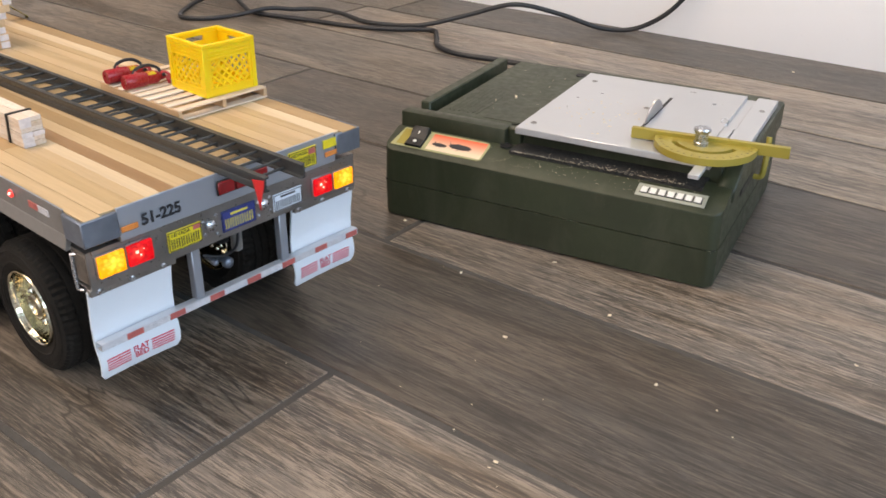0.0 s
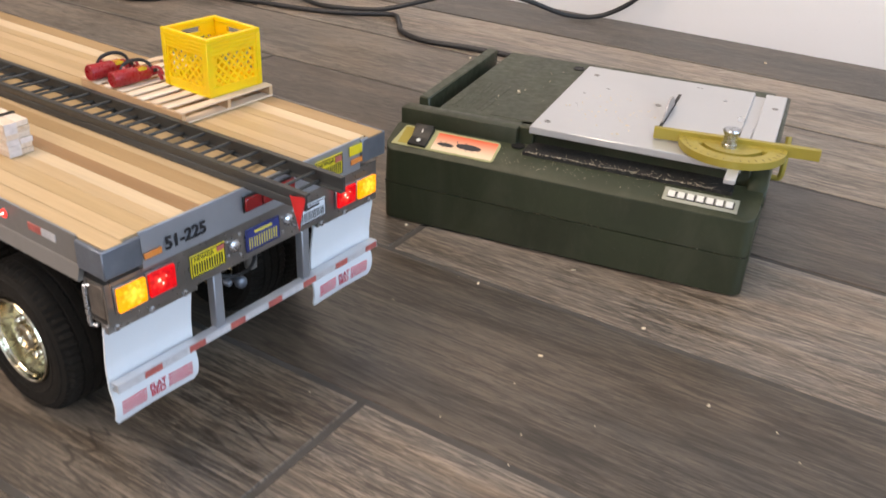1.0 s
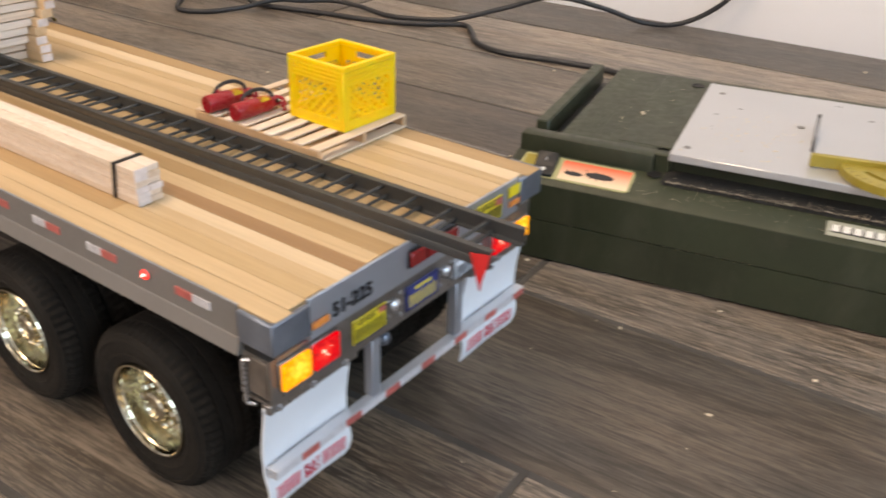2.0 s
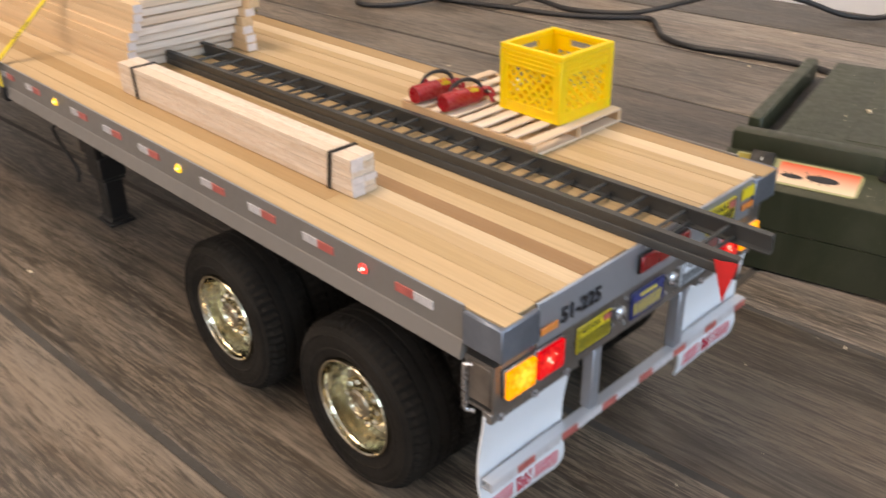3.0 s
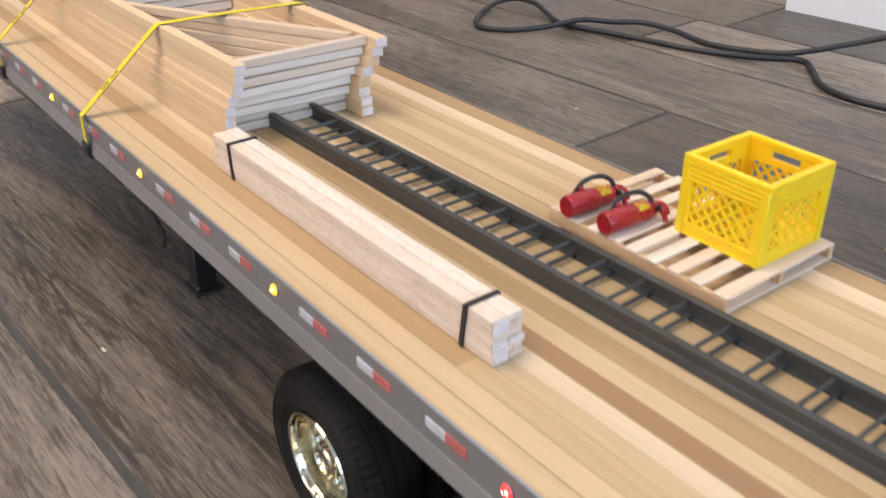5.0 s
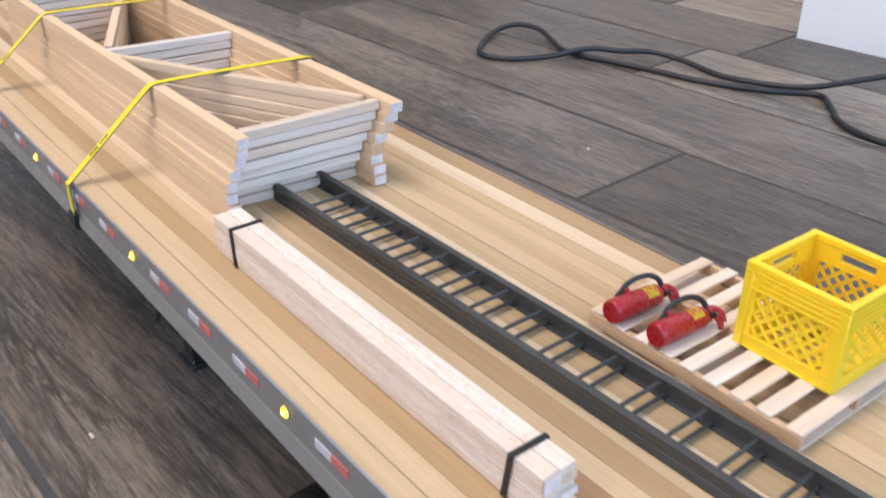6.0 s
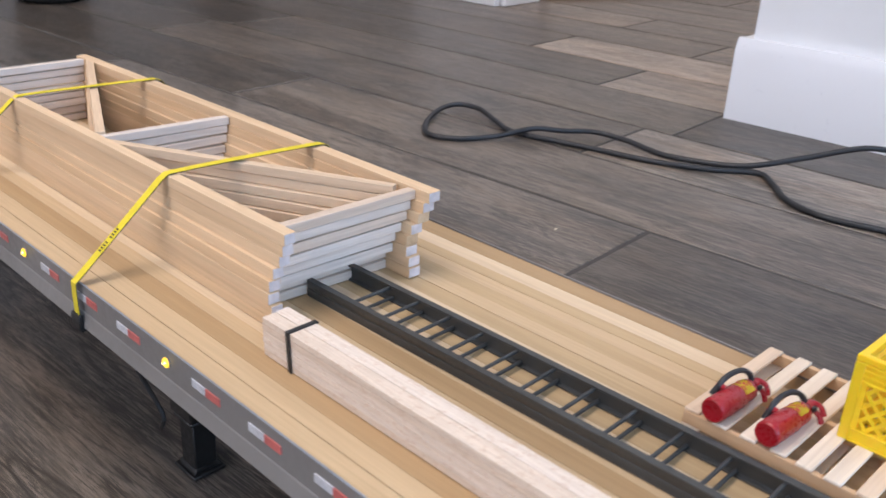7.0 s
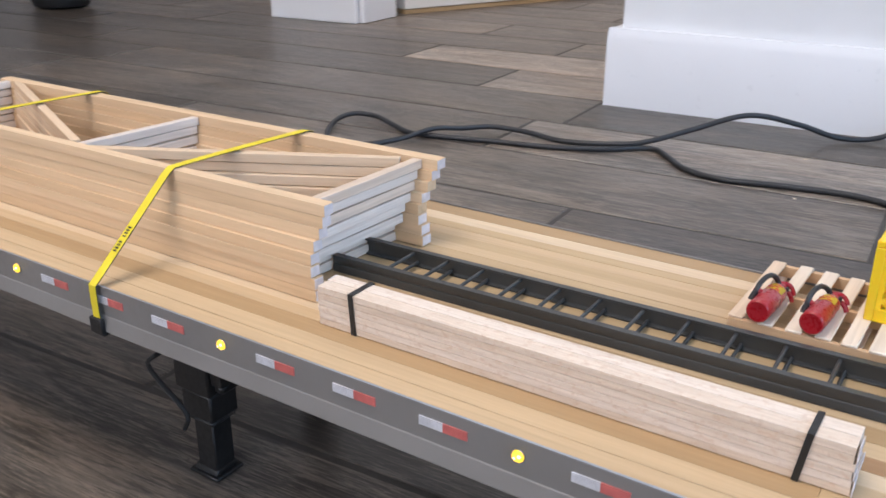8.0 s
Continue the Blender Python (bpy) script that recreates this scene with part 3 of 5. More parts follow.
for s in (-1, 1):
    L = [(0.0024, s * 0.0735), (0.0050, s * 0.0735), (0.0050, s * 0.0935), (-0.0140, s * 0.0935), (-0.0140, s * 0.0911), (0.0024, s * 0.0911)]
    part("corner_casting", prism(L, "z", 0.1118, 0.1257, 0.0006), DARKSTEEL, trailer, "dark steel corner casting")
    part("casting_floor", boxed(-0.0135, 0.0028, min(s * 0.0752, s * 0.0905), max(s * 0.0752, s * 0.0905), 0.1120, 0.1225), BLACK, trailer)
lettering("unit_number", "51-225", 0.0086, BLACK_INK, trailer, Matrix.Translation((0.0042, -0.0492, 0.1160)) @ FACE_REAR, 0.98, 0.00026)
for y in (-0.068, 0.0690):
    part("reflector", boxed(0.0041, 0.0049, y - 0.0048, y + 0.0048, 0.1134, 0.1166, 0.0003), ORANGE, trailer, "orange marker reflector")
part("sticker", boxed(0.0041, 0.0046, 0.0635, 0.0745, 0.1188, 0.1242), YELLOW_PLATE, trailer, "small yellow sticker")
cluster = part("lamp_cluster", boxed(0.0041, 0.0049, -0.0145, 0.0205, 0.1140, 0.1228, 0.0004), BLACK, trailer)
for y in (-0.0140, -0.0025, 0.0090):
    part("lens", boxed(0.0047, 0.0062, y, y + 0.0108, 0.1148, 0.1220, 0.0006), REDLENS, cluster, "unlit dark red lens")

# lower beam: an open steel channel with lamps and plates on its face
prof = [(0.0, 0.0855), (0.0, 0.1072), (-0.0145, 0.1072), (-0.0145, 0.0955), (-0.0130, 0.0955), (-0.0130, 0.1058), (-0.0014, 0.1058), (-0.0014, 0.0869), (-0.0130, 0.0869), (-0.0130, 0.0915), (-0.0145, 0.0915), (-0.0145, 0.0855)]
part("rear_beam", prism(prof, "y", -0.0915, 0.0915), STEEL, trailer, "bare steel channel beam")
for s in (-1, 1):
    part("beam_web", boxed(-0.0115, -0.0015, s * 0.084 - 0.0008, s * 0.084 + 0.0008, 0.087, 0.1057), STEEL, trailer)
    bracket = tube([(-0.0110, s * 0.0900, 0.1030), (-0.0135, s * 0.0916, 0.1026), (-0.0142, s * 0.0920, 0.1008), (-0.0142, s * 0.0920, 0.0850), (-0.0135, s * 0.0916, 0.0824), (-0.0110, s * 0.0900, 0.0820)], 0.0011, 8, 4)
    part("bracket", bracket, BOLT, trailer, "bright steel bracket")
    part("end_block", boxed(-0.0140, -0.0022, min(s * 0.0850, s * 0.0912), max(s * 0.0850, s * 0.0912), 0.0875, 0.1050, 0.0008), BLOCK, trailer, "dark brown block in the beam end")
    for ya, yb in ((0.042, 0.0925),):
        part("hanger_strip", boxed(-0.0050, -0.0005, min(s * ya, s * yb), max(s * ya, s * yb), 0.0822, 0.0866, 0.0003), STEEL, trailer)


def hexagon(parent, at, r=0.0017, h=0.0013, material=BOLT):
    return part("bolt", lathe([(r, 0), (r, h * 0.8), (r * 0.7, h)], "x", 6), material, parent, "", 20, at)


first_bolt = None
for y in (-0.0880, -0.0690, -0.0500, 0.0450, 0.0640, 0.0850):
    if first_bolt is None:
        first_bolt = hexagon(trailer, pose(-0.0005, y, 0.0843))
    else:
        again(first_bolt, trailer, pose(-0.0005, y, 0.0843))
for y in (-0.0185, 0.0190):
    part("lamp_boss", lathe([(0.0034, 0), (0.0034, 0.0012), (0.0024, 0.0022), (0.0012, 0.0026)], "x", 24), BOLT, trailer, "round plated boss", 38, pose(0.0001, y, 0.0965))
for y, z in ((-0.0225, 0.1000), (-0.0225, 0.0925), (-0.0145, 0.1015), (-0.0145, 0.0900), (0.0148, 0.0990), (0.0148, 0.0910), (0.0232, 0.1000), (0.0232, 0.0915)):
    again(first_bolt, trailer, pose(0.0, y, z) @ Matrix.Diagonal((0.7, 0.6, 0.6, 1)))


def tail_light(y0, y1, z0, z1, lens_material, label):
    lamp = part("tail_light", boxed(0.0001, 0.0013, y0 - 0.0006, y1 + 0.0006, z0 - 0.0006, z1 + 0.0006, 0.0003), STEEL, trailer)
    yc, zc = (y0 + y1) / 2, (z0 + z1) / 2
    h, v = (y1 - y0) / 2, (z1 - z0) / 2
    part("lens", boxed(-0.0011, 0.0011, -h, h, -v, v, 0.0007, 2), lens_material, lamp, label, 38, pose(0.0020, yc, zc))
    if lens_material is RED_LIT:
        for dy, dz, r in ((-0.0022, 0.0014, 0.0012), (-0.0004, -0.0008, 0.0008), (0.0016, 0.0022, 0.0006)):
            part("bulb", lathe([(r, 0), (r * 0.8, r * 0.12), (r * 0.3, r * 0.2)], "x", 16), RED_GLINT, lamp, "", 60, pose(0.0030, yc + dy, zc + dz))
    return lamp


tail_light(-0.0873, -0.0722, 0.0920, 0.1040, AMBER_LIT, "lit amber lens")
tail_light(-0.0705, -0.0560, 0.0920, 0.1040, RED_LIT, "lit red lens")
tail_light(0.0560, 0.0705, 0.0895, 0.1005, RED_LIT, "lit red lens")
tail_light(0.0730, 0.0880, 0.0890, 0.1000, AMBER_LIT, "lit amber lens")


def plate(y0, y1, z0, z1, ground, ink, label, x=0.0002, heading=""):
    p = part("number_plate", boxed(x, x + 0.0007, y0, y1, z0, z1, 0.0004), ground, trailer, label)
    w, h = y1 - y0, z1 - z0
    slim = 0.7 if ground is BLUE_PLATE else 1.0
    part("plate_rim", frame_of(x + 0.00065, x + 0.00095, y0 + 0.0005, y1 - 0.0005, z0 + 0.0005, z1 - 0.0005, 0.0004 * slim ** 2), BLACK_INK, p)
    for i in range(6):
        a = y0 + w * (0.085 + 0.143 * i)
        for q in (0.0, 0.068):
            part("bar", boxed(x + 0.0006, x + 0.0010, a + w * q, a + w * (q + 0.028 * slim), z0 + h * 0.14, z0 + h * 0.60), ink, p)
    if heading:
        lettering("heading", heading, h * 0.25, ink, p, Matrix.Translation((x + 0.0008, y0 + w * 0.38, z0 + h * 0.78)) @ FACE_REAR)
    else:
        part("bar", boxed(x + 0.0006, x + 0.0010, y0 + w * 0.25, y0 + w * 0.75, z0 + h * 0.74, z0 + h * 0.84), ink, p)
    return p


def frame_of(x0, x1, y0, y1, z0, z1, w):
    bm = bmesh.new()
    box(bm, x0, x1, y0, y1, z0, z0 + w)
    box(bm, x0, x1, y0, y1, z1 - w, z1)
    box(bm, x0, x1, y0, y0 + w, z0 + w, z1 - w)
    box(bm, x0, x1, y1 - w, y1, z0 + w, z1 - w)
    return bm


p = plate(-0.0460, -0.0245, 0.0900, 0.1020, YELLOW_PLATE, BLACK_INK, "yellow number plate", 0.0002, "NEVADA")
part("tag", boxed(0.0008, 0.0012, -0.0300, -0.0255, 0.0985, 0.1012), TAPE_R, p, "red registration tag")
p = plate(-0.0110, 0.0125, 0.0890, 0.1020, BLUE_PLATE, YELLOW_INK, "blue number plate")
p = plate(0.0255, 0.0475, 0.0890, 0.1000, WHITE_PLATE, BLACK_INK, "white number plate")
p = plate(0.0360, 0.0575, 0.1115, 0.1240, YELLOW_PLATE, BLACK_INK, "yellow number plate", 0.0042, "NEVADA")
part("tag", boxed(0.0049, 0.0053, 0.0510, 0.0560, 0.1195, 0.1228), TAPE_R, p, "red registration tag")

# bumper on two posts, with reflective tape
for y in (-0.0295, 0.0325):
    bm = bmesh.new()
    box(bm, -0.0060, -0.0006, y - 0.0028, y + 0.0028, 0.0544, 0.0856, 0.0005)
    part("bumper_post", bm, ALU, trailer)
tube_prof = [(0.0, 0.0500), (0.0, 0.0544), (-0.0048, 0.0544), (-0.0048, 0.0537), (-0.0008, 0.0537), (-0.0008, 0.0507), (-0.0048, 0.0507), (-0.0048, 0.0500)]
bumper = part("bumper", prism(tube_prof, "y", -0.0925, 0.0925), BUMPER, trailer, "square aluminium tube bumper")
y = -0.0942
k = 0
while y < 0.090:
    is_red = k % 2 == 1
    yb = min(y + (0.0098 if is_red else 0.0162), 0.0920)
    part("tape_red" if is_red else "tape_white", boxed(0.0001, 0.0004, max(y, -0.0920), yb, 0.0504, 0.0539), TAPE_R if is_red else TAPE_W, bumper)
    y, k = yb + 0.0003, k + 1

# mud flaps, bowed, with printed stripes
def flap_x(s, q):
    bow = -0.0030 - 0.0030 * math.sin(math.pi / 2 * min(1.0, s / 0.48)) ** 1.5 + 0.0024 * math.sin(math.pi * max(0.0, (s - 0.64) / 0.36))
    return bow - 0.0008 * math.sin(math.pi * q)


for ya, yb in ((-0.0930, -0.0440), (0.0415, 0.0925)):
    bm = bmesh.new()
    rows = []
    for i in range(19):
        s = i / 18
        z = 0.0845 - 0.0555 * s
        row = []
        for j in range(9):
            q = j / 8
            inset = 0.0018 * max(0.0, (s - 0.94) / 0.06) ** 2
            yy = ya + inset + (yb - ya - 2 * inset) * q
            row.append((flap_x(s, q), yy, z))
        rows.append(row)
    front = [[bm.verts.new(p) for p in r] for r in rows]
    back = [[bm.verts.new((p[0] - 0.0012, p[1], p[2])) for p in r] for r in rows]
    faces = []
    for i in range(18):
        for j in range(8):
            faces.append(bm.faces.new((front[i][j], front[i][j + 1], front[i + 1][j + 1], front[i + 1][j])))
            faces.append(bm.faces.new((back[i][j], back[i + 1][j], back[i + 1][j + 1], back[i][j + 1])))
    for i in range(18):
        faces.append(bm.faces.new((front[i][0], front[i + 1][0], back[i + 1][0], back[i][0])))
        faces.append(bm.faces.new((front[i][8], back[i][8], back[i + 1][8], front[i + 1][8])))
    for j in range(8):
        faces.append(bm.faces.new((front[0][j], back[0][j], back[0][j + 1], front[0][j + 1])))
        faces.append(bm.faces.new((front[18][j], front[18][j + 1], back[18][j + 1], back[18][j])))
    bmesh.ops.recalc_face_normals(bm, faces=faces)
    flap = part("mud_flap", bm, WHITE, trailer, "white mud flap with red stripes", 60)
    yc = (ya + yb) / 2
    for side in (-1, 1):
        for i in range(5):
            z = 0.0345 + 0.0016 * i
            a, b = sorted((yc + side * 0.0066, yc + side * 0.0208))
            bm = bmesh.new()
            cols = []
            for j in range(9):
                y = a + (b - a) * j / 8
                q = (y - ya) / (yb - ya)
                cols.append([bm.verts.new((flap_x((0.0845 - zz) / 0.0555, q) + 0.0001 + dx, y, zz)) for zz, dx in ((z - 0.00042, 0), (z + 0.00042, 0), (z + 0.00042, -0.0003), (z - 0.00042, -0.0003))])
            for c0, c1 in zip(cols, cols[1:]):
                for e in range(4):
                    bm.faces.new((c0[e], c0[(e + 1) % 4], c1[(e + 1) % 4], c1[e]))
            bm.faces.new(cols[0]), bm.faces.new(cols[-1])
            bmesh.ops.recalc_face_normals(bm, faces=list(bm.faces))
            part("stripe", bm, RED_INK, flap)
    lettering("print", "FLAT", 0.0046, RED_INK, flap, Matrix.Translation((flap_x(0.81, 0.5) + 0.0004, yc, 0.0400)) @ FACE_REAR, 0.95, 0.00005)
    lettering("print", "BED", 0.0046, RED_INK, flap, Matrix.Translation((flap_x(0.88, 0.5) + 0.0005, yc, 0.0361)) @ FACE_REAR, 1.05, 0.00005)


# wheels
def wheel(at):
    """A deep-dished chrome rim with its studs and tyre; the outer face looks to -y."""
    rim = lathe([(0.0228, 0.0010), (0.0238, -0.0008), (0.0240, -0.0020), (0.0236, -0.0030), (0.0230, -0.0031), (0.0225, -0.0024), (0.0221, -0.0004), (0.0218, 0.0004), (0.0216, 0.0040), (0.0211, 0.0084), (0.0203, 0.0112), (0.0192, 0.0126), (0.0168, 0.0134), (0.0146, 0.0130), (0.0130, 0.0112),
                 (0.0122, 0.0076), (0.0116, 0.0066), (0.0090, 0.0066), (0.0082, 0.0062), (0.0077, 0.0036), (0.0074, 0.0012), (0.0066, 0.0002), (0.0052, 0.0000), (0.0048, 0.0012), (0.0030, 0.0014), (0.0004, 0.0008)], "y", 44, caps=False)
    w = part("wheel", rim, CHROME, trailer, "polished chrome dished wheel", 6, at)
    nut = None
    for i in range(10):
        a = 2 * math.pi * i / 10
        m = pose(0.0103 * math.cos(a), 0.0066, 0.0103 * math.sin(a))
        if nut is None:
            nut = part("lug_nut", lathe([(0.0022, 0.0), (0.0022, -0.0028), (0.0014, -0.0042), (0.0004, -0.0048)], "y", 6), CHROME, w, "", 30, m)
        else:
            again(nut, w, m)
    hole = None
    for i in range(8):
        a = 2 * math.pi * (i + 0.5) / 8
        m = pose(0.0163 * math.cos(a), 0.0133, 0.0163 * math.sin(a))
        if hole is None:
            hole = part("vent_hole", lathe([(0.0029, 0.0), (0.0029, -0.0006), (0.0025, -0.0007), (0.0024, -0.0003)], "y", 16), BLACK, w, "", 30, m)
        else:
            again(hole, w, m)
    prof = [(0.0230, 0.0006), (0.0250, -0.0020), (0.0285, -0.0031), (0.0288, -0.0036), (0.0294, -0.0036), (0.0297, -0.0033), (0.0330, -0.0036), (0.0352, -0.0033), (0.0356, -0.0038), (0.0362, -0.0037), (0.0366, -0.0030), (0.0388, -0.0020), (0.0402, -0.0004), (0.0412, 0.0008)]
    for g in range(4):
        y0 = 0.0008 + g * 0.0058
        prof += [(0.0415, y0 + 0.0004), (0.0415, y0 + 0.0046), (0.0409, y0 + 0.0049), (0.0409, y0 + 0.0054)]
    prof += [(0.0412, 0.0240), (0.0400, 0.0252), (0.0360, 0.0268), (0.0300, 0.0262), (0.0232, 0.0240)]
    t = lathe(prof, "y", 120, caps=False)
    # wavering grooves between the ribs, and shoulder lugs
    for v in t.verts:
        if math.hypot(v.co.x, v.co.z) > 0.0400 and 0.004 < v.co.y < 0.0215:
            k = int(round((math.atan2(v.co.z, v.co.x) / (2 * math.pi)) * 120))
            v.co.y += (0.0003, -0.0003)[k % 2]
    for v in t.verts:
        r = math.hypot(v.co.x, v.co.z)
        if 0.0400 < r < 0.0413 or (r > 0.0413 and (v.co.y < 0.0016 or v.co.y > 0.0224)):
            k = int(round((math.atan2(v.co.z, v.co.x) / (2 * math.pi)) * 120))
            if k % 2:
                v.co.x *= 0.958
                v.co.z *= 0.958
    part("tyre", t, RUBBER, w, "black ribbed rubber tyre", 12)
    return w


WHEEL_Z, AXLES = 0.0413, (-0.0855, -0.1890)
for x in AXLES:
    w = wheel(pose(x, -0.0880, WHEEL_Z, 0, 11 * (x + 0.1) * 10, 0))
    copies = [pose(x, -0.0355, WHEEL_Z) @ Matrix.Rotation(math.pi, 4, "Z"), pose(x, 0.0880, WHEEL_Z) @ Matrix.Rotation(math.pi, 4, "Z"), pose(x, 0.0355, WHEEL_Z)]
    for m in copies:
        copy_thing(w, m)
    part("axle", lathe([(0.0060, -0.080), (0.0060, 0.080)], "y", 16), BLACK, trailer, "", 30, pose(x, 0, WHEEL_Z))
    for s in (-1, 1):
        bm = bmesh.new()
        box(bm, x - 0.020, x + 0.028, s * 0.026 - 0.003, s * 0.026 + 0.003, 0.049, 0.055, 0.001)
        box(bm, x + 0.024, x + 0.032, s * 0.026 - 0.004, s * 0.026 + 0.004, 0.050, 0.0845, 0.001)
        part("trailing_arm", bm, BLACK, trailer)
        part("air_spring", lathe([(0.006, 0.055), (0.009, 0.058), (0.0095, 0.066), (0.0085, 0.070), (0.0095, 0.076), (0.007, 0.083)], "z", 20), RUBBER, trailer, "", 40, pose(x - 0.012, s * 0.026, 0))
part("air_hose", tube([(-0.020, 0.008, 0.086), (-0.019, 0.012, 0.076), (-0.022, 0.012, 0.064), (-0.028, 0.006, 0.058), (-0.034, -0.004, 0.060)], 0.0010, 8), CABLE, trailer, "thin black air hose")
part("air_canister", lathe([(0.0020, 0.0565), (0.0034, 0.0575), (0.0036, 0.0600), (0.0036, 0.0700), (0.0042, 0.0705), (0.0042, 0.0900)], "z", 24), RAIL, trailer, "grey air canister", 38, pose(-0.030, 0.0185, 0))
for y, z, r in ((0.0010, 0.0550, 0.0021), (0.0105, 0.0510, 0.0036)):
    part("coupling", lathe([(r * 0.5, -0.009), (r * 0.5, -0.002), (r, -0.0015), (r, 0.0010), (r * 0.75, 0.0022), (r * 0.2, 0.0028)], "x", 18), DARKSTEEL, trailer, "small dark steel hose coupling", 38, pose(-0.030, y, z))
part("rear_frame_plate", boxed(-0.0230, -0.0185, -0.040, 0.040, 0.084, 0.108, 0.0008), BLACK, trailer)

# landing gear with its crank
for s in (-1, 1):
    y = s * 0.0428
    leg = part("landing_leg", boxed(-0.4315, -0.4062, y - 0.0105, y + 0.0105, 0.0530, 0.1190, 0.0010), BLACK, trailer, "black landing leg")
    part("outer_tube", boxed(-0.4287, -0.4072, y - 0.0095, y + 0.0095, 0.0370, 0.0530, 0.0010), BLACK, leg)
    part("collar", boxed(-0.4277, -0.4082, y - 0.0088, y + 0.0088, 0.0340, 0.0370, 0.0012), BLACK, leg)
    part("inner_leg", boxed(-0.4247, -0.4107, y - 0.0068, y + 0.0068, 0.0028, 0.0345, 0.0008), BLACK, leg)
    part("gearbox", boxed(-0.4072, -0.3987, y - 0.0085, y + 0.0085, 0.0600, 0.0840, 0.0018, 2), BLACK, leg)
    part("gear_cap", boxed(-0.4072, -0.4002, y - 0.0065, y + 0.0065, 0.0550, 0.0600, 0.0015), BLACK, leg)
    part("gear_shaft", lathe([(0.0022, -0.3975), (0.0022, -0.3945), (0.0012, -0.3935)], "x", 12), BLACK, leg, "", 38, pose(0, y, 0.068))
    bm = boxed(-0.4290, -0.4078, y - 0.0098, y + 0.0098, 0.0004, 0.0026, 0.0006)
    part("foot_plate", bm, BLACK, leg)
    part("foot_rim", prism([(y - 0.0082, 0.0026), (y + 0.0082, 0.0026), (y + 0.0070, 0.0056), (y - 0.0070, 0.0056)], "x", -0.4265, -0.4100, 0.0004), BLACK, leg)
part("crank", tube([(-0.4270, -0.050, 0.0790), (-0.4270, -0.0670, 0.0785), (-0.4305, -0.0680, 0.0705), (-0.4085, -0.0665, 0.0520), (-0.4110, -0.0665, 0.0415)], 0.0013, 8, 3), BLACK, trailer, "bent black crank handle")

# ---- cargo on the deck ----
TOP = DECK_Z + 0.0003


def lumber_bundle():
    b = thing("lumber_bundle", pose(-0.2136, -0.0567, TOP, 0, 0, 0.25), "bundle of pale sawn boards held by two black bands", "lumber")
    r = random.Random(11)
    rows, h = 6, 0.0029
    half, back = 0.1045, 0.1035
    for c in (0, 1):
        y0 = -0.0068 + c * 0.0069
        for i in range(rows):
            s = r.uniform(-0.0004, 0.0004)
            part("board", boxed(-half + s, back + s + r.uniform(-0.0004, 0.0004), y0 + (r.uniform(0, 0.0003) if c == 0 else 0.0), y0 + 0.00675 - r.uniform(0, 0.0001), i * h, i * h + h - 0.00016, 0.00012), BALSA, b)
            if (c, i) in ((0, 5), (0, 4), (0, 2), (0, 1), (0, 0), (1, 2)):
                part("end_paint", boxed(back + s + 0.0003, back + s + 0.0006, y0 + 0.0001, y0 + 0.0068, i * h, i * h + h - 0.00005), END_PAINT, b, "white paint on the board end")
            if r.random() < 0.5:
                part("end_paint", boxed(-half + s - 0.0003, -half + s + 0.0002, y0 + 0.0003, y0 + 0.0065, i * h + 0.0001, i * h + h - 0.0001), END_PAINT, b, "white paint on the board end")
    top = rows * h
    for x in (-0.0866, 0.0888):
        bm = bmesh.new()
        lean = 0.0012 if x > 0 else -0.0006
        for box_ in ((x - 0.0011, x + 0.0011, -0.0075, 0.0075, top, top + 0.0005), (x - 0.0011, x + 0.0011, -0.0075, -0.0070, 0.0, top), (x - 0.0011, x + 0.0011, 0.0070, 0.0075, 0.0, top)):
            box(bm, *box_)
        for v in bm.verts:
            v.co.x += lean * (v.co.z / top - 0.5) * 2
        part("band", bm, BLACK, b, "thin black band")


def ladder():
    x0, x1 = -0.3490, 0.0428
    l = thing("ladder", pose(x0, -0.0045, TOP, 0, 0, 1.02), "dark grey plastic extension ladder lying along the deck", "ladder")
    n = x1 - x0
    for s in (-1, 1):
        y = s * 0.0124
        o, i = y + s * 0.0016, y - s * 0.0016
        prof = [(i, 0.0), (o, 0.0), (o, 0.0036), (o - s * 0.0003, 0.0039), (o - s * 0.0003, 0.0043), (o, 0.0046), (o, 0.0083), (i, 0.0083), (i, 0.0074), (i + s * 0.0018, 0.0070), (i + s * 0.0018, 0.0012), (i, 0.0008)]
        part("rail", prism(prof, "x", 0.0, n, 0.0001), LADDER, l)
    for k in (0, 1):
        rung = None
        for i in range(1, 20):
            m = pose(0.0095 + 0.0192 * i + (0.0022 if k == 0 else 0.0), 0, 0.0022 + 0.0042 * k)
            if rung is None:
                rung = part("rung", lathe([(0.00085, -0.0118), (0.00085, 0.0118)], "y", 8), LADDER, l, "", 30, m)
            else:
                again(rung, l, m)


def pennant():
    bm = prism([(-0.0050, 0.0), (0.0042, 0.0012), (0.0006, -0.0160)], "y", -0.0002, 0.0002)
    bmesh.ops.subdivide_edges(bm, edges=list(bm.edges), cuts=3, use_grid_fill=True)
    for v in bm.verts:
        v.co.y += 0.0007 * math.sin(v.co.x * 500 + v.co.z * 180)
    flag = part("warning_flag", bm, FLAG, None, "", 60, pose(0.0393, -0.0124, 0.1322, 0, 0, -4))
    tagged(flag, "small red cloth warning flag hanging from the ladder", "flag")


SKEW = 0.0003     # each chord leans by this much over its height


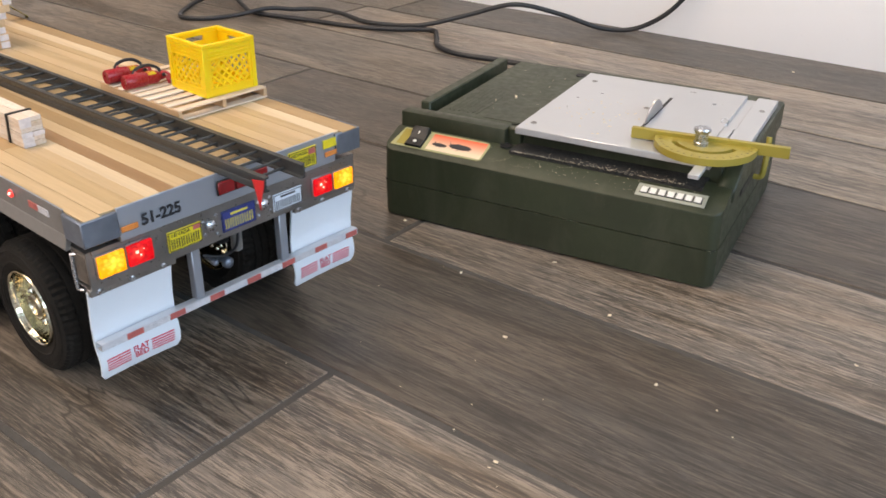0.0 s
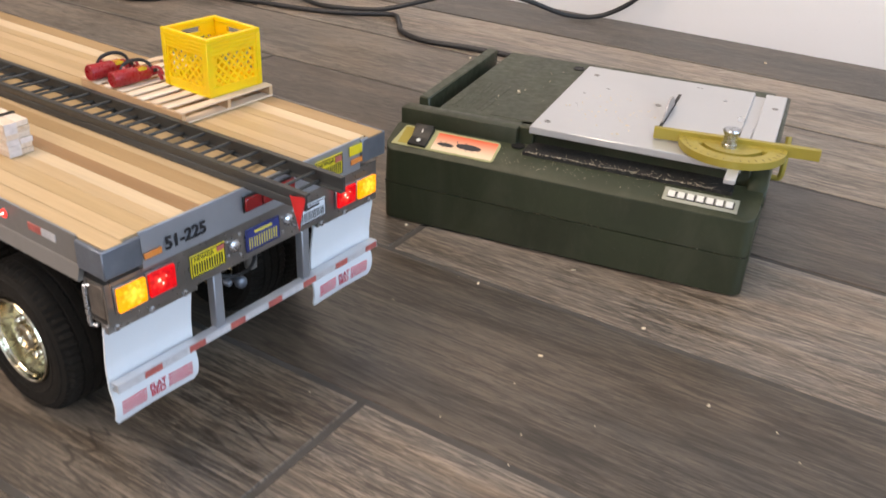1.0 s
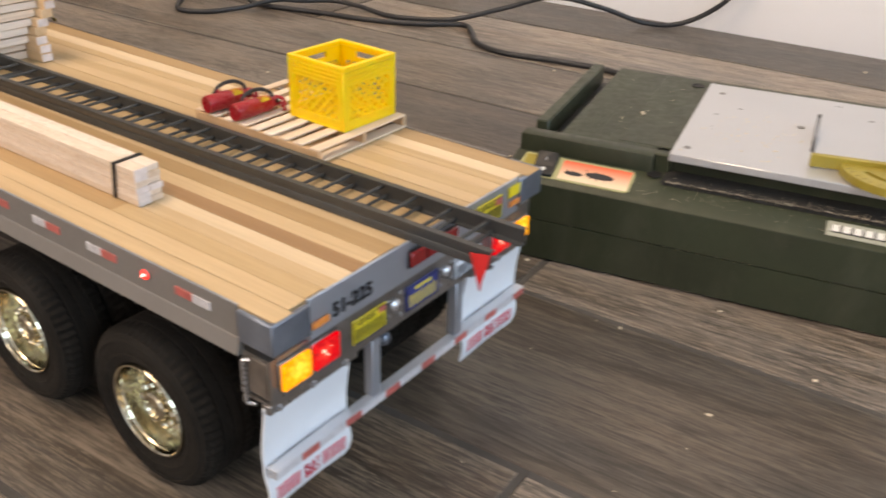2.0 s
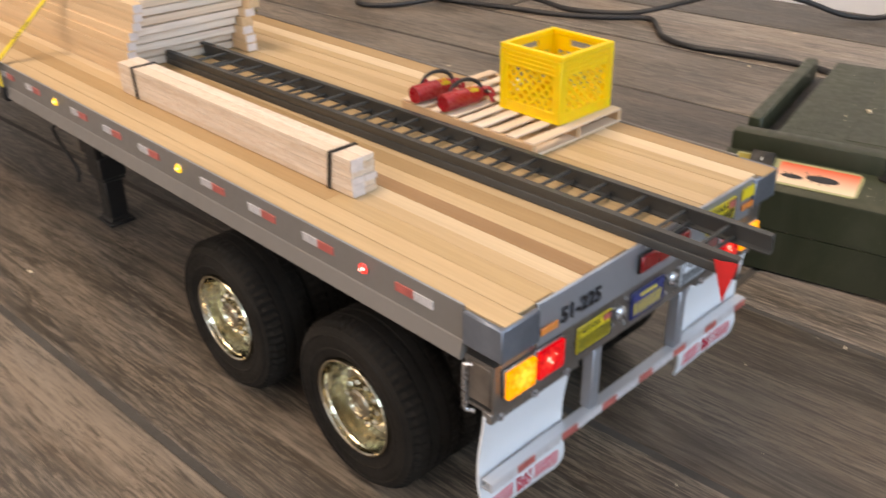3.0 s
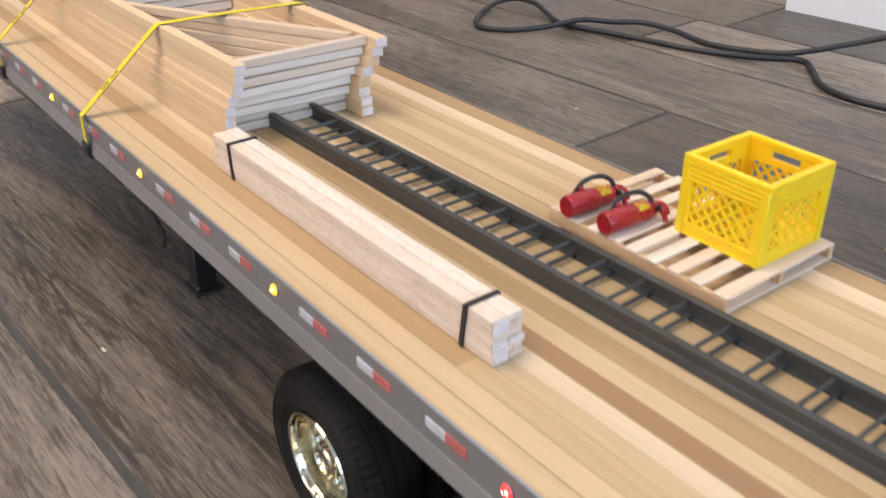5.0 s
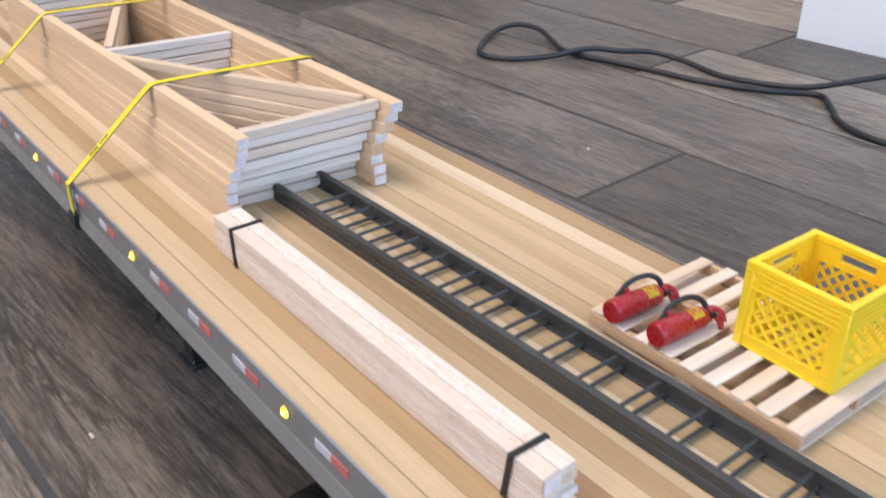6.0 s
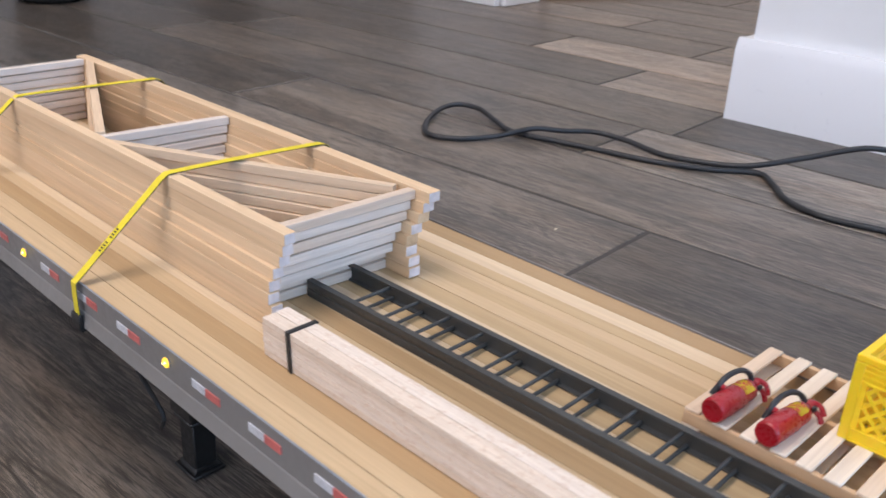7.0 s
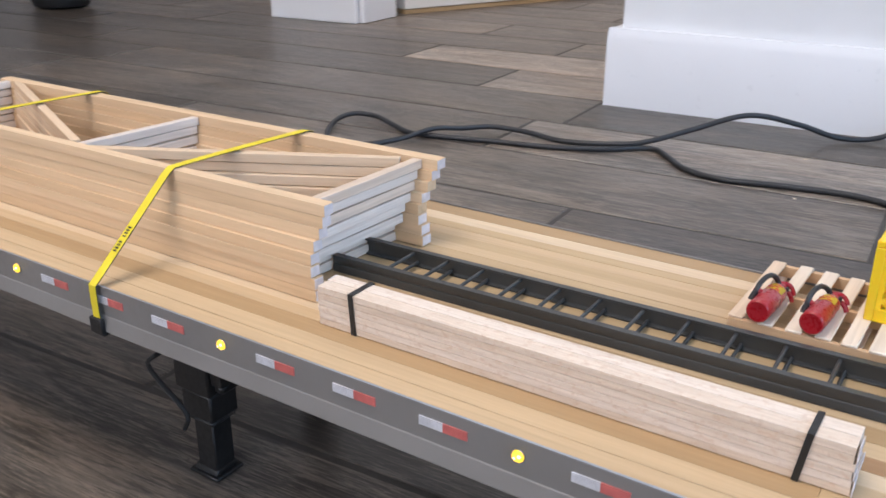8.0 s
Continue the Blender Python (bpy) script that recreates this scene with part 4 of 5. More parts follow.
def truss(x_near, x_far, x_web, z, r, lean, slid, top):
    """A truss of the stack: lean sets its near-end shift, slid that of its front chord."""
    other = 0.35 * lean - 0.0012
    t = thing("roof_truss", pose(-0.510, (lean + other) / 2, z, 0, 0, math.degrees(math.atan((lean - other) / 0.36))), "pale basswood roof truss lying in a strapped stack", "roof truss", "stacked roof trusses")
    c, w = 0.00528, 0.0048
    near0, near1 = -0.0432 + slid, -0.0372 + slid
    far0, far1 = 0.0350, 0.0425
    base = 0.510
    part("chord", prism([(near0, 0), (near1, 0), (near1 + SKEW, c), (near0 + SKEW, c)], "x", -0.692 + base, x_near + base, 0.00012), BASS, t)
    part("chord", prism([(far0, 0), (far1, 0), (far1 + SKEW, c), (far0 + SKEW, c)], "x", -0.694 + base, x_far + base, 0.00012), BASS, t)
    for x, y0, y1 in ((x_near + base, near0, near1), (x_far + base, far0, far1)):
        if y0 < 0 or r.random() < 0.75:
            part("end_paint", boxed(x - 0.0001, x + 0.0002, y0 + 0.0004, y1 - 0.0002, 0.0003, c - 0.0003), END_PAINT, t, "whitish end grain")

    def web(xa, ya, xb, yb, wide, material=WEBWOOD, snug=0.0):
        a, b = Vector((xa + base, ya, 0)), Vector((xb + base, yb, 0))
        d = b - a
        low = r.uniform(0.0001, 0.0005) * (1 - snug)
        bm = boxed(0, wide, 0, d.length, low, low + w - r.uniform(-0.0001, 0.0004) * (1 - snug) + 0.0004 * snug, 0.0003 - 0.0002 * snug)
        tip = r.uniform(-0.0003, 0.0003) * (1 - snug)
        for v in bm.verts:
            v.co.z += tip * (v.co.y / d.length - 0.5) * 2
        ang = math.degrees(math.atan2(d.y, d.x)) - 90
        part("web", bm, material, t, "", 38, Matrix.Translation(a) @ pose(0, 0, 0, 0, 0, ang))
    j = r.uniform(-0.0014, 0.0014)
    web(x_web + j, near1, x_web + 0.003 + j, far0, 0.0052)
    web(-0.5060 + j, near1, -0.5000 + j, far0, 0.0052)
    web(-0.6860 + j, near1, -0.6860 + j, far0, 0.0052)
    k = 0.0 if top else r.uniform(-0.006, 0.005)
    web(-0.4960 + j + k, near1 + 0.001, x_web - 0.004 + j, far0 - 0.0015, 0.0050, BASSY, 0.5)
    web(-0.5120 + j - 0.4 * k, near1 + 0.001, -0.6760 + j, far0 - 0.001, 0.0050, BASSY, 0.5)


def truss_stack():
    r = random.Random(3)
    near = [-0.3325, -0.3330, -0.3345, -0.3352, -0.3352, -0.3342, -0.3325, -0.3315]
    far = [-0.3312, -0.3320, -0.3335, -0.3340, -0.3330, -0.3312, -0.3300, -0.3275]
    lean = [-0.0052, -0.0051, -0.0055, -0.0049, -0.0030, 0.0, 0.0022, 0.0035]     # the upper four have slid over
    webs = [-0.3555, -0.3550, -0.3520, -0.3500, -0.3480, -0.3465, -0.3450, -0.3440]
    slid = [-0.0012, -0.0012, -0.0010, -0.0008, -0.0004, -0.0010, -0.0024, -0.0033]
    for i in range(8):
        truss(near[i], far[i], webs[i], TOP + i * 0.00545, r, lean[i] + r.uniform(-0.0002, 0.0002), slid[i], i == 7)


STACK_TOP = TOP + 7 * 0.00545 + 0.0054


def strap(x, x_far, label):
    s = thing("tie_down_strap", pose(x, -0.0937, 0.104), label, "strap", "straps over the trusses")

    def at(q):
        return (q[0] - x, q[1] + 0.0937, q[2] - 0.104)
    d = (x_far - x)
    path = [(x, -0.0944, 0.1065), (x, -0.0946, 0.1200), (x, -0.0944, 0.1278), (x, -0.0925, 0.1290), (x, -0.0700, 0.1480), (x, -0.0464, STACK_TOP - 0.0018), (x, -0.0428, STACK_TOP + 0.0004)]
    for i in range(1, 7):
        q = i / 6
        path.append((x + d * q, -0.0412 + 0.0857 * q, STACK_TOP + 0.0006 + 0.0002 * math.sin(math.pi * q)))
    path += [(x_far, 0.0475, STACK_TOP - 0.0004), (x_far, 0.0700, 0.1470), (x_far, 0.0925, 0.1290), (x_far, 0.0944, 0.1278), (x_far, 0.0946, 0.1200), (x_far, 0.0944, 0.1065)]
    part("webbing", ribbon([at(q) for q in path], 0.0047, 0.0004), STRAP, s, "yellow webbing", 50)
    part("selvage", ribbon([at(q) for q in path], 0.0054, 0.0002), BLACK_INK, s, "dark woven edge", 50)
    for xx, sg in ((x, -1), (x_far, 1)):
        bm = bmesh.new()
        box(bm, xx - x - 0.0042, xx - x + 0.0042, 0.0937 + sg * 0.0950 - 0.0012, 0.0937 + sg * 0.0950 + 0.0012, -0.0002, 0.0078, 0.0004)
        box(bm, xx - x - 0.0036, xx - x + 0.0036, min(0.0937 + sg * 0.0860, 0.0937 + sg * 0.0950), max(0.0937 + sg * 0.0860, 0.0937 + sg * 0.0955), -0.0016, -0.0002, 0.0004)
        part("hook", bm, BLACK, s, "flat black hook")
    lie = Vector((0, -0.0700 + 0.0925, 0.1480 - 0.1290)).normalized()
    for i in range(9):
        if i == 4:
            continue
        q = 0.0165 + 0.0016 * i
        c = Vector(at((x, -0.0925, 0.1290))) + lie * q
        m = Matrix.Translation(c + Vector((0, -lie.z, lie.y)) * 0.0006) @ Matrix.Rotation(math.atan2(lie.z, lie.y), 4, "X")
        part("bar", boxed(-0.0010, 0.0010, -0.0004, 0.0004, -0.0001, 0.0001), BLACK_INK, s, "", 38, m)


def pallet():
    p = thing("pallet", pose(-0.1281, 0.0578, TOP, 0, 0, -0.5), "small pale wooden pallet on the deck", "pallet")
    hx, hy = 0.0464, 0.0344
    for x in (-hx, -0.0037, hx - 0.0074):
        part("bottom_slat", boxed(x, x + 0.0074, -hy, hy, 0, 0.0011, 0.0002), PALLET, p)
    for y in (-hy, -0.0012, hy - 0.0026):
        part("stringer", boxed(-hx + 0.0003, hx - 0.0002, y, y + 0.0026, 0.0011, 0.0063, 0.0002), STRINGER, p)
    r = random.Random(8)
    for x in (-0.0464, -0.0344, -0.0236, -0.0124, -0.0026, 0.0074, 0.0182, 0.0284, 0.0401):
        w = 0.0062 + r.uniform(-0.0002, 0.0003)
        part("slat", boxed(x, x + w, -hy + r.uniform(-0.0007, 0.0008), hy + r.uniform(-0.0006, 0.0008), 0.0063, 0.0074 + r.uniform(0, 0.0002), 0.0004), PALLET, p)


PALLET_TOP = TOP + 0.0076


def crate():
    c = thing("milk_crate", pose(-0.1073, 0.0692, PALLET_TOP, 0, 0, -1.5), "bright yellow plastic milk crate, empty, on the pallet", "crate")
    n, tall, th = 0.0196, 0.0338, 0.0018

    lo, hi, band = 0.0054, 0.0234, 0.0312
    a, b = -n + 0.0050, n - 0.0050
    w, step = 0.00095, 0.0056
    shared = {}

    def piece(name, bm_of, key, parent, at):
        """A piece of the panel, on shared mesh data where one is alike."""
        if key in shared:
            return again(shared[key], parent, at)
        shared[key] = part(name, bm_of(), CRATE, parent, "", 38, at)
        return shared[key]

    def side(slot, at):
        """A wall: pierced plate, raised posts and ribs, and an open diamond lattice."""
        if slot:
            plate = pierced((-n, a, -0.0068, 0.0068, b, n), (0, lo, hi, 0.0264, 0.0298, band), [(1, 1), (2, 1), (3, 1), (2, 3)], 0, th)
        else:
            plate = pierced((-n, a, b, n), (0, lo, hi, band), [(1, 1)], 0, th)
        wall = part("side_panel", plate, CRATE, c, "latticed side panel with a grip slot" if slot else "latticed side panel with a ribbed top", 38, at)
        for x in (-n - 0.0004, n - 0.0030):
            piece("corner_post", lambda: boxed(0, 0.0034, -0.0006, 0.0002, 0.0, band, 0.0002), "post", wall, pose(x, 0, 0))
        for z in (0.0, 0.0048, 0.0238, 0.0302) if slot else (0.0, 0.0048, 0.0238, 0.0260, 0.0281, 0.0302):
            piece("rib", lambda: boxed(-n + 0.0030, n - 0.0030, -0.0006, 0.0002, 0, 0.0008, 0.0001), "rib", wall, pose(0, 0, z))
        for direction in (-1, 1):
            k = a - (hi - lo) - 0.002
            while k < b + (hi - lo):
                s0, s1 = max(a, k), min(b, k + (hi - lo))
                if s1 - s0 > 0.0008:
                    z0, z1 = lo + (s0 - k), lo + (s1 - k)
                    if direction < 0:
                        z0, z1 = lo + hi - z0, lo + hi - z1
                    outline = [(s0 - w, z0), (s0 + w, z0), (s1 + w, z1), (s1 - w, z1)]
                    depth = 0.0004 + 0.0002 * (direction > 0)
                    piece("lattice_bar", lambda: prism(outline, "y", depth, depth + 0.0005), (direction, round(k, 5)), wall, pose(0, 0, 0))
                k += step

    for i in range(4):
        side(i in (2, 3), pose(0, 0, 0, 0, 0, 90 * i) @ pose(0, -n, 0))
    base = part("base", pierced((-n + 0.0015, -n + 0.004, n - 0.004, n - 0.0015), (-n + 0.0015, -n + 0.004, n - 0.004, n - 0.0015), [(1, 1)], 0.0004, 0.0016), CRATE, c, "", 38, Matrix.Rotation(-math.pi / 2, 4, "X") @ Matrix.Scale(-1, 4, (0, 1, 0)))
    k = -n + 0.006
    while k < n - 0.005:
        piece("base_bar", lambda: boxed(-0.00055, 0.00055, -n + 0.004, n - 0.004, 0.0005, 0.0014), "base", c, pose(k, 0, 0))
        piece("base_bar", lambda: boxed(-0.00055, 0.00055, -n + 0.004, n - 0.004, 0.0005, 0.0014), "base", c, pose(0, k, 0.0001, 0, 0, 90))
        k += 0.0040
    bm = bmesh.new()
    for i in range(4):
        made = bmesh.ops.create_cube(bm, size=1.0)["verts"]
        m = pose(0, 0, 0, 0, 0, 90 * i) @ pose(0, -n + 0.0010, tall - 0.0012) @ Matrix.Diagonal((2 * n + 0.0012 - (0.0052 if i % 2 else 0), 0.0028, 0.0026, 1))
        bmesh.ops.transform(bm, matrix=m, verts=made)
    bmesh.ops.bevel(bm, geom=list(bm.edges), offset=0.0003, segments=1, affect="EDGES")
    part("rim", bm, CRATE, c)


def extinguisher(x, y, turn, roll):
    e = thing("fire_extinguisher", pose(x, y, PALLET_TOP + 0.0048, 0, 0, turn) @ Matrix.Rotation(radians(roll), 4, "Y"), "small red fire extinguisher with a black hose, lying on the pallet", "fire extinguisher", "extinguishers on the pallet")
    part("body", lathe([(0.0010, 0.0004), (0.0042, 0.0), (0.0046, 0.0003), (0.0048, 0.0010), (0.0048, 0.0148), (0.0046, 0.0153), (0.0043, 0.0156), (0.0043, 0.0222), (0.0040, 0.0238), (0.0031, 0.0250), (0.0021, 0.0256), (0.0018, 0.0266)], "y", 32), REDPAINT, e)
    bm = bmesh.new()
    ring = []
    for j in range(13):
        a = radians(35 + 125 * j / 12)
        ring.append((0.00438 * math.cos(a), 0.00438 * math.sin(a)))
    lo = [bm.verts.new((p, 0.0163, q)) for p, q in ring]
    hi = [bm.verts.new((p, 0.0220, q)) for p, q in ring]
    for j in range(12):
        bm.faces.new((lo[j], lo[j + 1], hi[j + 1], hi[j]))
    bmesh.ops.solidify(bm, geom=list(bm.faces), thickness=0.0001)
    label = part("label", bm, YELLOW_PLATE, e, "yellow label", 60)
    for yy, a in ((0.0172, 70), (0.0182, 108), (0.0192, 84), (0.0203, 126), (0.0211, 72), (0.0176, 134)):
        m = Matrix.Rotation(radians(90 - a), 4, "Y") @ pose(0, yy, 0.0044)
        part("bar", boxed(-0.0010, 0.0010, -0.0003, 0.0003, -0.00005, 0.0001), RED_INK, label, "", 38, m)
    part("valve", lathe([(0.0018, 0.0262), (0.0027, 0.0265), (0.0027, 0.0284), (0.0020, 0.0292)], "y", 20), REDPAINT, e)
    for a, b in ((0.0011, 0.0), (-0.0016, -0.0010)):
        part("lever", tube([(-0.0016, 0.0272, a + 0.0006), (0.0006, 0.0292, a + 0.0010), (0.0030, 0.0304 + b, a + 0.0002), (0.0046, 0.0306 + b, a - 0.0018), (0.0052, 0.0304 + b, a - 0.0034)], 0.0011, 10, 4, None, 0.8), REDPAINT, e)
    part("gauge", lathe([(0.0012, 0), (0.0012, 0.0009), (0.0008, 0.0012)], "x", 16), BLACK, e, "", 38, pose(0.0022, 0.0274, 0.0008))
    part("hose", tube([(-0.0008, 0.0272, 0.0020), (-0.0022, 0.0262, 0.0048), (-0.0034, 0.0222, 0.0072), (-0.0042, 0.0170, 0.0076), (-0.0047, 0.0125, 0.0064), (-0.0048, 0.0104, 0.0046), (-0.0050, 0.0098, 0.0032)], 0.0011, 8), CABLE, e, "black rubber hose")
    part("clip", tube([(-0.0030, 0.0112, 0.0036), (-0.0044, 0.0108, 0.0042), (-0.0056, 0.0106, 0.0034)], 0.0012, 8, 3), REDPAINT, e)
    part("nozzle", tube([(-0.0051, 0.0103, 0.0032), (-0.0056, 0.0095, 0.0016), (-0.0058, 0.0086, 0.0002)], 0.0013, 10, 3), CABLE, e, "black nozzle")


lumber_bundle()
ladder()
pennant()
truss_stack()
strap(-0.4270, -0.4190, "yellow tie-down strap with black hooks across the trusses")
strap(-0.6060, -0.5970, "yellow tie-down strap with black hooks across the trusses")
pallet()
crate()
extinguisher(-0.1630, 0.0222, -4, 4)
extinguisher(-0.1427, 0.0233, -5, -4)

# ---- the bench table saw: u along its front, v into its depth ----
saw = thing("table_saw", pose(-0.081, 0.207, 0, 0, 0, 12.5), "dusty olive green bench table saw with an aluminium table", "table saw")
SW, SD = 0.263, 0.212


def slope_z(v):
    return 0.0575 + (v + 0.001) * 0.40


# lower and upper shell, with the parting groove between them
def shell(outline, z0, z1, grow=0.0, bevel=0.0025):
    bm = bmesh.new()
    lo = [bm.verts.new((p, q, z0)) for p, q in outline]
    hi = [bm.verts.new((p + grow * (0.5 - p / SW) * 2, q + grow * (0.5 - q / SD) * 2, z1)) for p, q in outline]
    n = len(outline)
    faces = [bm.faces.new(lo), bm.faces.new(hi)]
    for i in range(n):
        faces.append(bm.faces.new((lo[i], lo[(i + 1) % n], hi[(i + 1) % n], hi[i])))
    bmesh.ops.recalc_face_normals(bm, faces=faces)
    if bevel:
        upright = [e for e in bm.edges if abs(e.verts[0].co.z - e.verts[1].co.z) > 0.004]
        bmesh.ops.bevel(bm, geom=upright, offset=bevel, segments=4, profile=0.5, affect="EDGES")
    return bm


LU = -0.0060   # the shell reaches this far left of the raised deck's corner
foot = [(LU + 0.001, -0.002), (SW - 0.001, -0.002), (SW - 0.001, SD - 0.001), (LU + 0.001, SD - 0.001)]
part("lower_shell", shell(foot, 0.0015, 0.0300, -0.0006, 0.008), GREEN, saw)
for u, v in ((0.02, 0.02), (SW - 0.02, 0.02), (0.02, SD - 0.02), (SW - 0.02, SD - 0.02)):
    part("rubber_foot", lathe([(0.008, 0), (0.008, 0.0016)], "z", 16), RUBBER, saw, "", 38, pose(u, v, 0))
part("parting_groove", shell([(LU + 0.0022, -0.0008), (SW - 0.0022, -0.0008), (SW - 0.0022, SD - 0.0022), (LU + 0.0022, SD - 0.0022)], 0.0300, 0.0308, 0, 0.008), BLACK, saw)
part("upper_shell", shell([(LU + 0.0006, -0.0024), (SW - 0.0006, -0.0024), (SW - 0.0006, SD - 0.0006), (LU + 0.0006, SD - 0.0006)], 0.0308, 0.0560, 0.0005, 0.008), GREEN, saw)
# sloping front panel with rounded corners, and the flat shelf above it
bm = shell([(LU + 0.0010, -0.0020), (SW - 0.0010, -0.0020), (SW - 0.0010, 0.0310), (LU + 0.0010, 0.0310)], 0.0556, 0.0600, 0, 0)
bmesh.ops.bevel(bm, geom=[e for e in bm.edges if abs(e.verts[0].co.z - e.verts[1].co.z) > 0.004 and e.verts[0].co.y < 0], offset=0.008, segments=5, profile=0.5, affect="EDGES")
bmesh.ops.bisect_plane(bm, geom=list(bm.verts) + list(bm.edges) + list(bm.faces), plane_co=(0, 0.0235, 0), plane_no=(0, 1, 0))
for v in bm.verts:
    if v.co.z > 0.058:
        v.co.z = slope_z(min(v.co.y, 0.0235))
rim = [e for e in bm.edges if all(v.co.z > slope_z(min(v.co.y, 0.0235)) - 1e-6 for v in e.verts) and all(v.co.y < 0.006 for v in e.verts) and len({f.normal.z > 0.5 for f in e.link_faces}) == 2]
bmesh.ops.bevel(bm, geom=rim, offset=0.0012, segments=2, profile=0.5, affect="EDGES")
part("front_panel", bm, GREEN, saw)
# raised deck left of the table: front wall, outer ridge, slot and plateau
part("deck_front_wall", boxed(-0.0042, 0.0880, 0.0265, 0.0400, 0.0560, 0.0795, 0.0012, 2), GREEN, saw)
part("deck_front_wall", boxed(0.0860, 0.0985, 0.0330, 0.0450, 0.0560, 0.0790, 0.0010), GREEN, saw)
part("plateau", boxed(0.0200, 0.0985, 0.0390, SD - 0.0020, 0.0560, 0.0790, 0.0012), GREEN, saw)
part("ridge", boxed(-0.0030, 0.0062, 0.0560, SD - 0.0020, 0.0560, 0.0795, 0.0010), GREEN, saw)
part("slot_floor", boxed(0.0030, 0.0215, 0.0390, SD - 0.0030, 0.0555, 0.0640), BLACK, saw)
part("plateau_step", boxed(0.0600, 0.0985, 0.0450, SD - 0.0060, 0.0785, 0.0794, 0.0004), GREEN, saw)
rib = None
for i in range(7):
    m = pose(0.0280 + 0.0040 * i, 0.0, 0.0790)
    if rib is None:
        rib = part("rib", boxed(-0.0006, 0.0006, 0.0500, 0.1150, -0.0004, 0.00025), GREEN, saw, "", 38, m)
    else:
        again(rib, saw, m)
# body under the table, solid black strip for the dusty gap's shade, right cheek
part("table_bed", boxed(0.0985, SW - 0.0120, 0.0380, SD - 0.0020, 0.0560, 0.0790, 0.0006), GREEN, saw)
part("dust_gap", boxed(0.0965, SW - 0.0200, 0.0165, 0.0376, 0.0560, 0.0674), DUSTY_SHADE, saw, "black strip for the shade in the gap, strewn with sawdust")
cheek = [(0.0250, 0.0560), (SD - 0.0030, 0.0560), (SD - 0.0030, 0.0760), (SD - 0.0090, 0.0795), (0.0800, 0.0795), (0.0500, 0.0765), (0.0250, 0.0672)]
part("right_cheek", prism(cheek, "x", SW - 0.0125, SW + 0.0005, 0.0012), GREEN, saw)
part("hole", lathe([(0.0050, 0), (0.0050, 0.0006), (0.0046, 0.0007), (0.0044, 0.0002)], "z", 24), BLACK, saw, "dark round screw hole", 38, pose(0.0905, 0.0245, 0.0674))
part("hole", lathe([(0.0050, 0), (0.0050, 0.0006), (0.0040, 0.0007), (0.0038, 0.0002)], "z", 24), BLACK, saw, "dark round screw hole", 38, pose(0.0885, 0.1900, 0.0795))

# switch panel with its sticker, lying on the slope
tilt = Matrix.Translation((0, 0.0130, slope_z(0.0130))) @ Matrix.Rotation(math.atan(0.40), 4, "X")
rounded = [(0.0750 + 0.0042 * math.cos(radians(a)), (-0.0063 if a < 0 else 0.0066) + 0.0042 * math.sin(radians(a))) for a in (-90, -60, -30, 0, 1, 30, 60, 90)]
panel = part("switch_panel", prism([(-0.0010, -0.0105)] + rounded + [(0.0035, 0.0108), (0.0025, 0.0100)], "z", 0.0002, 0.0006), STICKER_RIM, saw, "olive rimmed switch panel", 38, tilt)
part("sticker", boxed(0.0300, 0.0772, -0.0088, 0.0092, 0.0004, 0.0008, 0.0002), STICKER_FADE, panel, "sticker fading from red to cream")
part("mark", lathe([(0.0044, 0), (0.0042, 0.0003)], "z", 20), BLACK_INK, panel, "", 38, pose(0.0395, -0.0022, 0.0007) @ Matrix.Diagonal((1.5, 0.42, 1, 1)))
part("mark", lathe([(0.0058, 0), (0.0056, 0.0003)], "z", 20), BLACK_INK, panel, "", 38, pose(0.0570, -0.0005, 0.0007) @ Matrix.Diagonal((1.7, 0.50, 1, 1)))
for cx, cy, size, turns in ((0.0395, -0.0022, 0.0032, (-40, -75, -110, 65, 115)), (0.0570, -0.0005, 0.0050, (-30, -60, -95, -130, 50, 120))):
    for k, a in enumerate(turns):
        m = pose(cx + size * (0.9 - 0.5 * k), cy, 0.0008, 0, 0, a)
        part("mark", boxed(0.0, size * 0.95, -0.00025, 0.00025, 0, 0.00025), BLACK_INK, panel, "", 38, m)
part("yellow_field", boxed(0.0035, 0.0110, -0.0085, 0.0092, 0.0004, 0.0008), OLIVE, panel)
bm = prism([(-0.0095, 0.0004), (-0.0095, 0.0030), (-0.0005, 0.0022), (0.0090, 0.0062), (0.0100, 0.0055), (0.0100, 0.0004)], "x", 0.0118, 0.0262, 0.0004)
switch = part("rocker_switch", bm, BLACK, panel, "black rocker switch")
part("mark", lathe([(0.0016, 0), (0.0016, 0.0003), (0.0010, 0.00031), (0.0010, 0.0001)], "z", 18), LABEL_INK, switch, "", 38, pose(0.0190, -0.0045, 0.0026))
part("mark", boxed(-0.0003, 0.0003, -0.0013, 0.0013, 0, 0.0003), LABEL_INK, switch, "", 38, pose(0.0190, 0.0040, 0.0042) @ Matrix.Rotation(0.4, 4, "X"))
# maker's badge: plain bars
tilt2 = Matrix.Translation((0, 0.0080, slope_z(0.0080))) @ Matrix.Rotation(math.atan(0.40), 4, "X")
badge = part("badge", boxed(0.2000, 0.2490, -0.0064, 0.0060, 0.0002, 0.0008, 0.0002), LABEL_BG, saw, "grey badge with white bars", 38, tilt2)
for i in range(7):
    a = 0.2030 + 0.0063 * i
    part("bar_edge", boxed(a - 0.0003, a + 0.0056, -0.0036, 0.0028, 0.0007, 0.0010), BLACK_INK, badge)
    part("bar", boxed(a, a + 0.0046, -0.0026, 0.0028, 0.0009, 0.0012), LABEL_INK, badge)

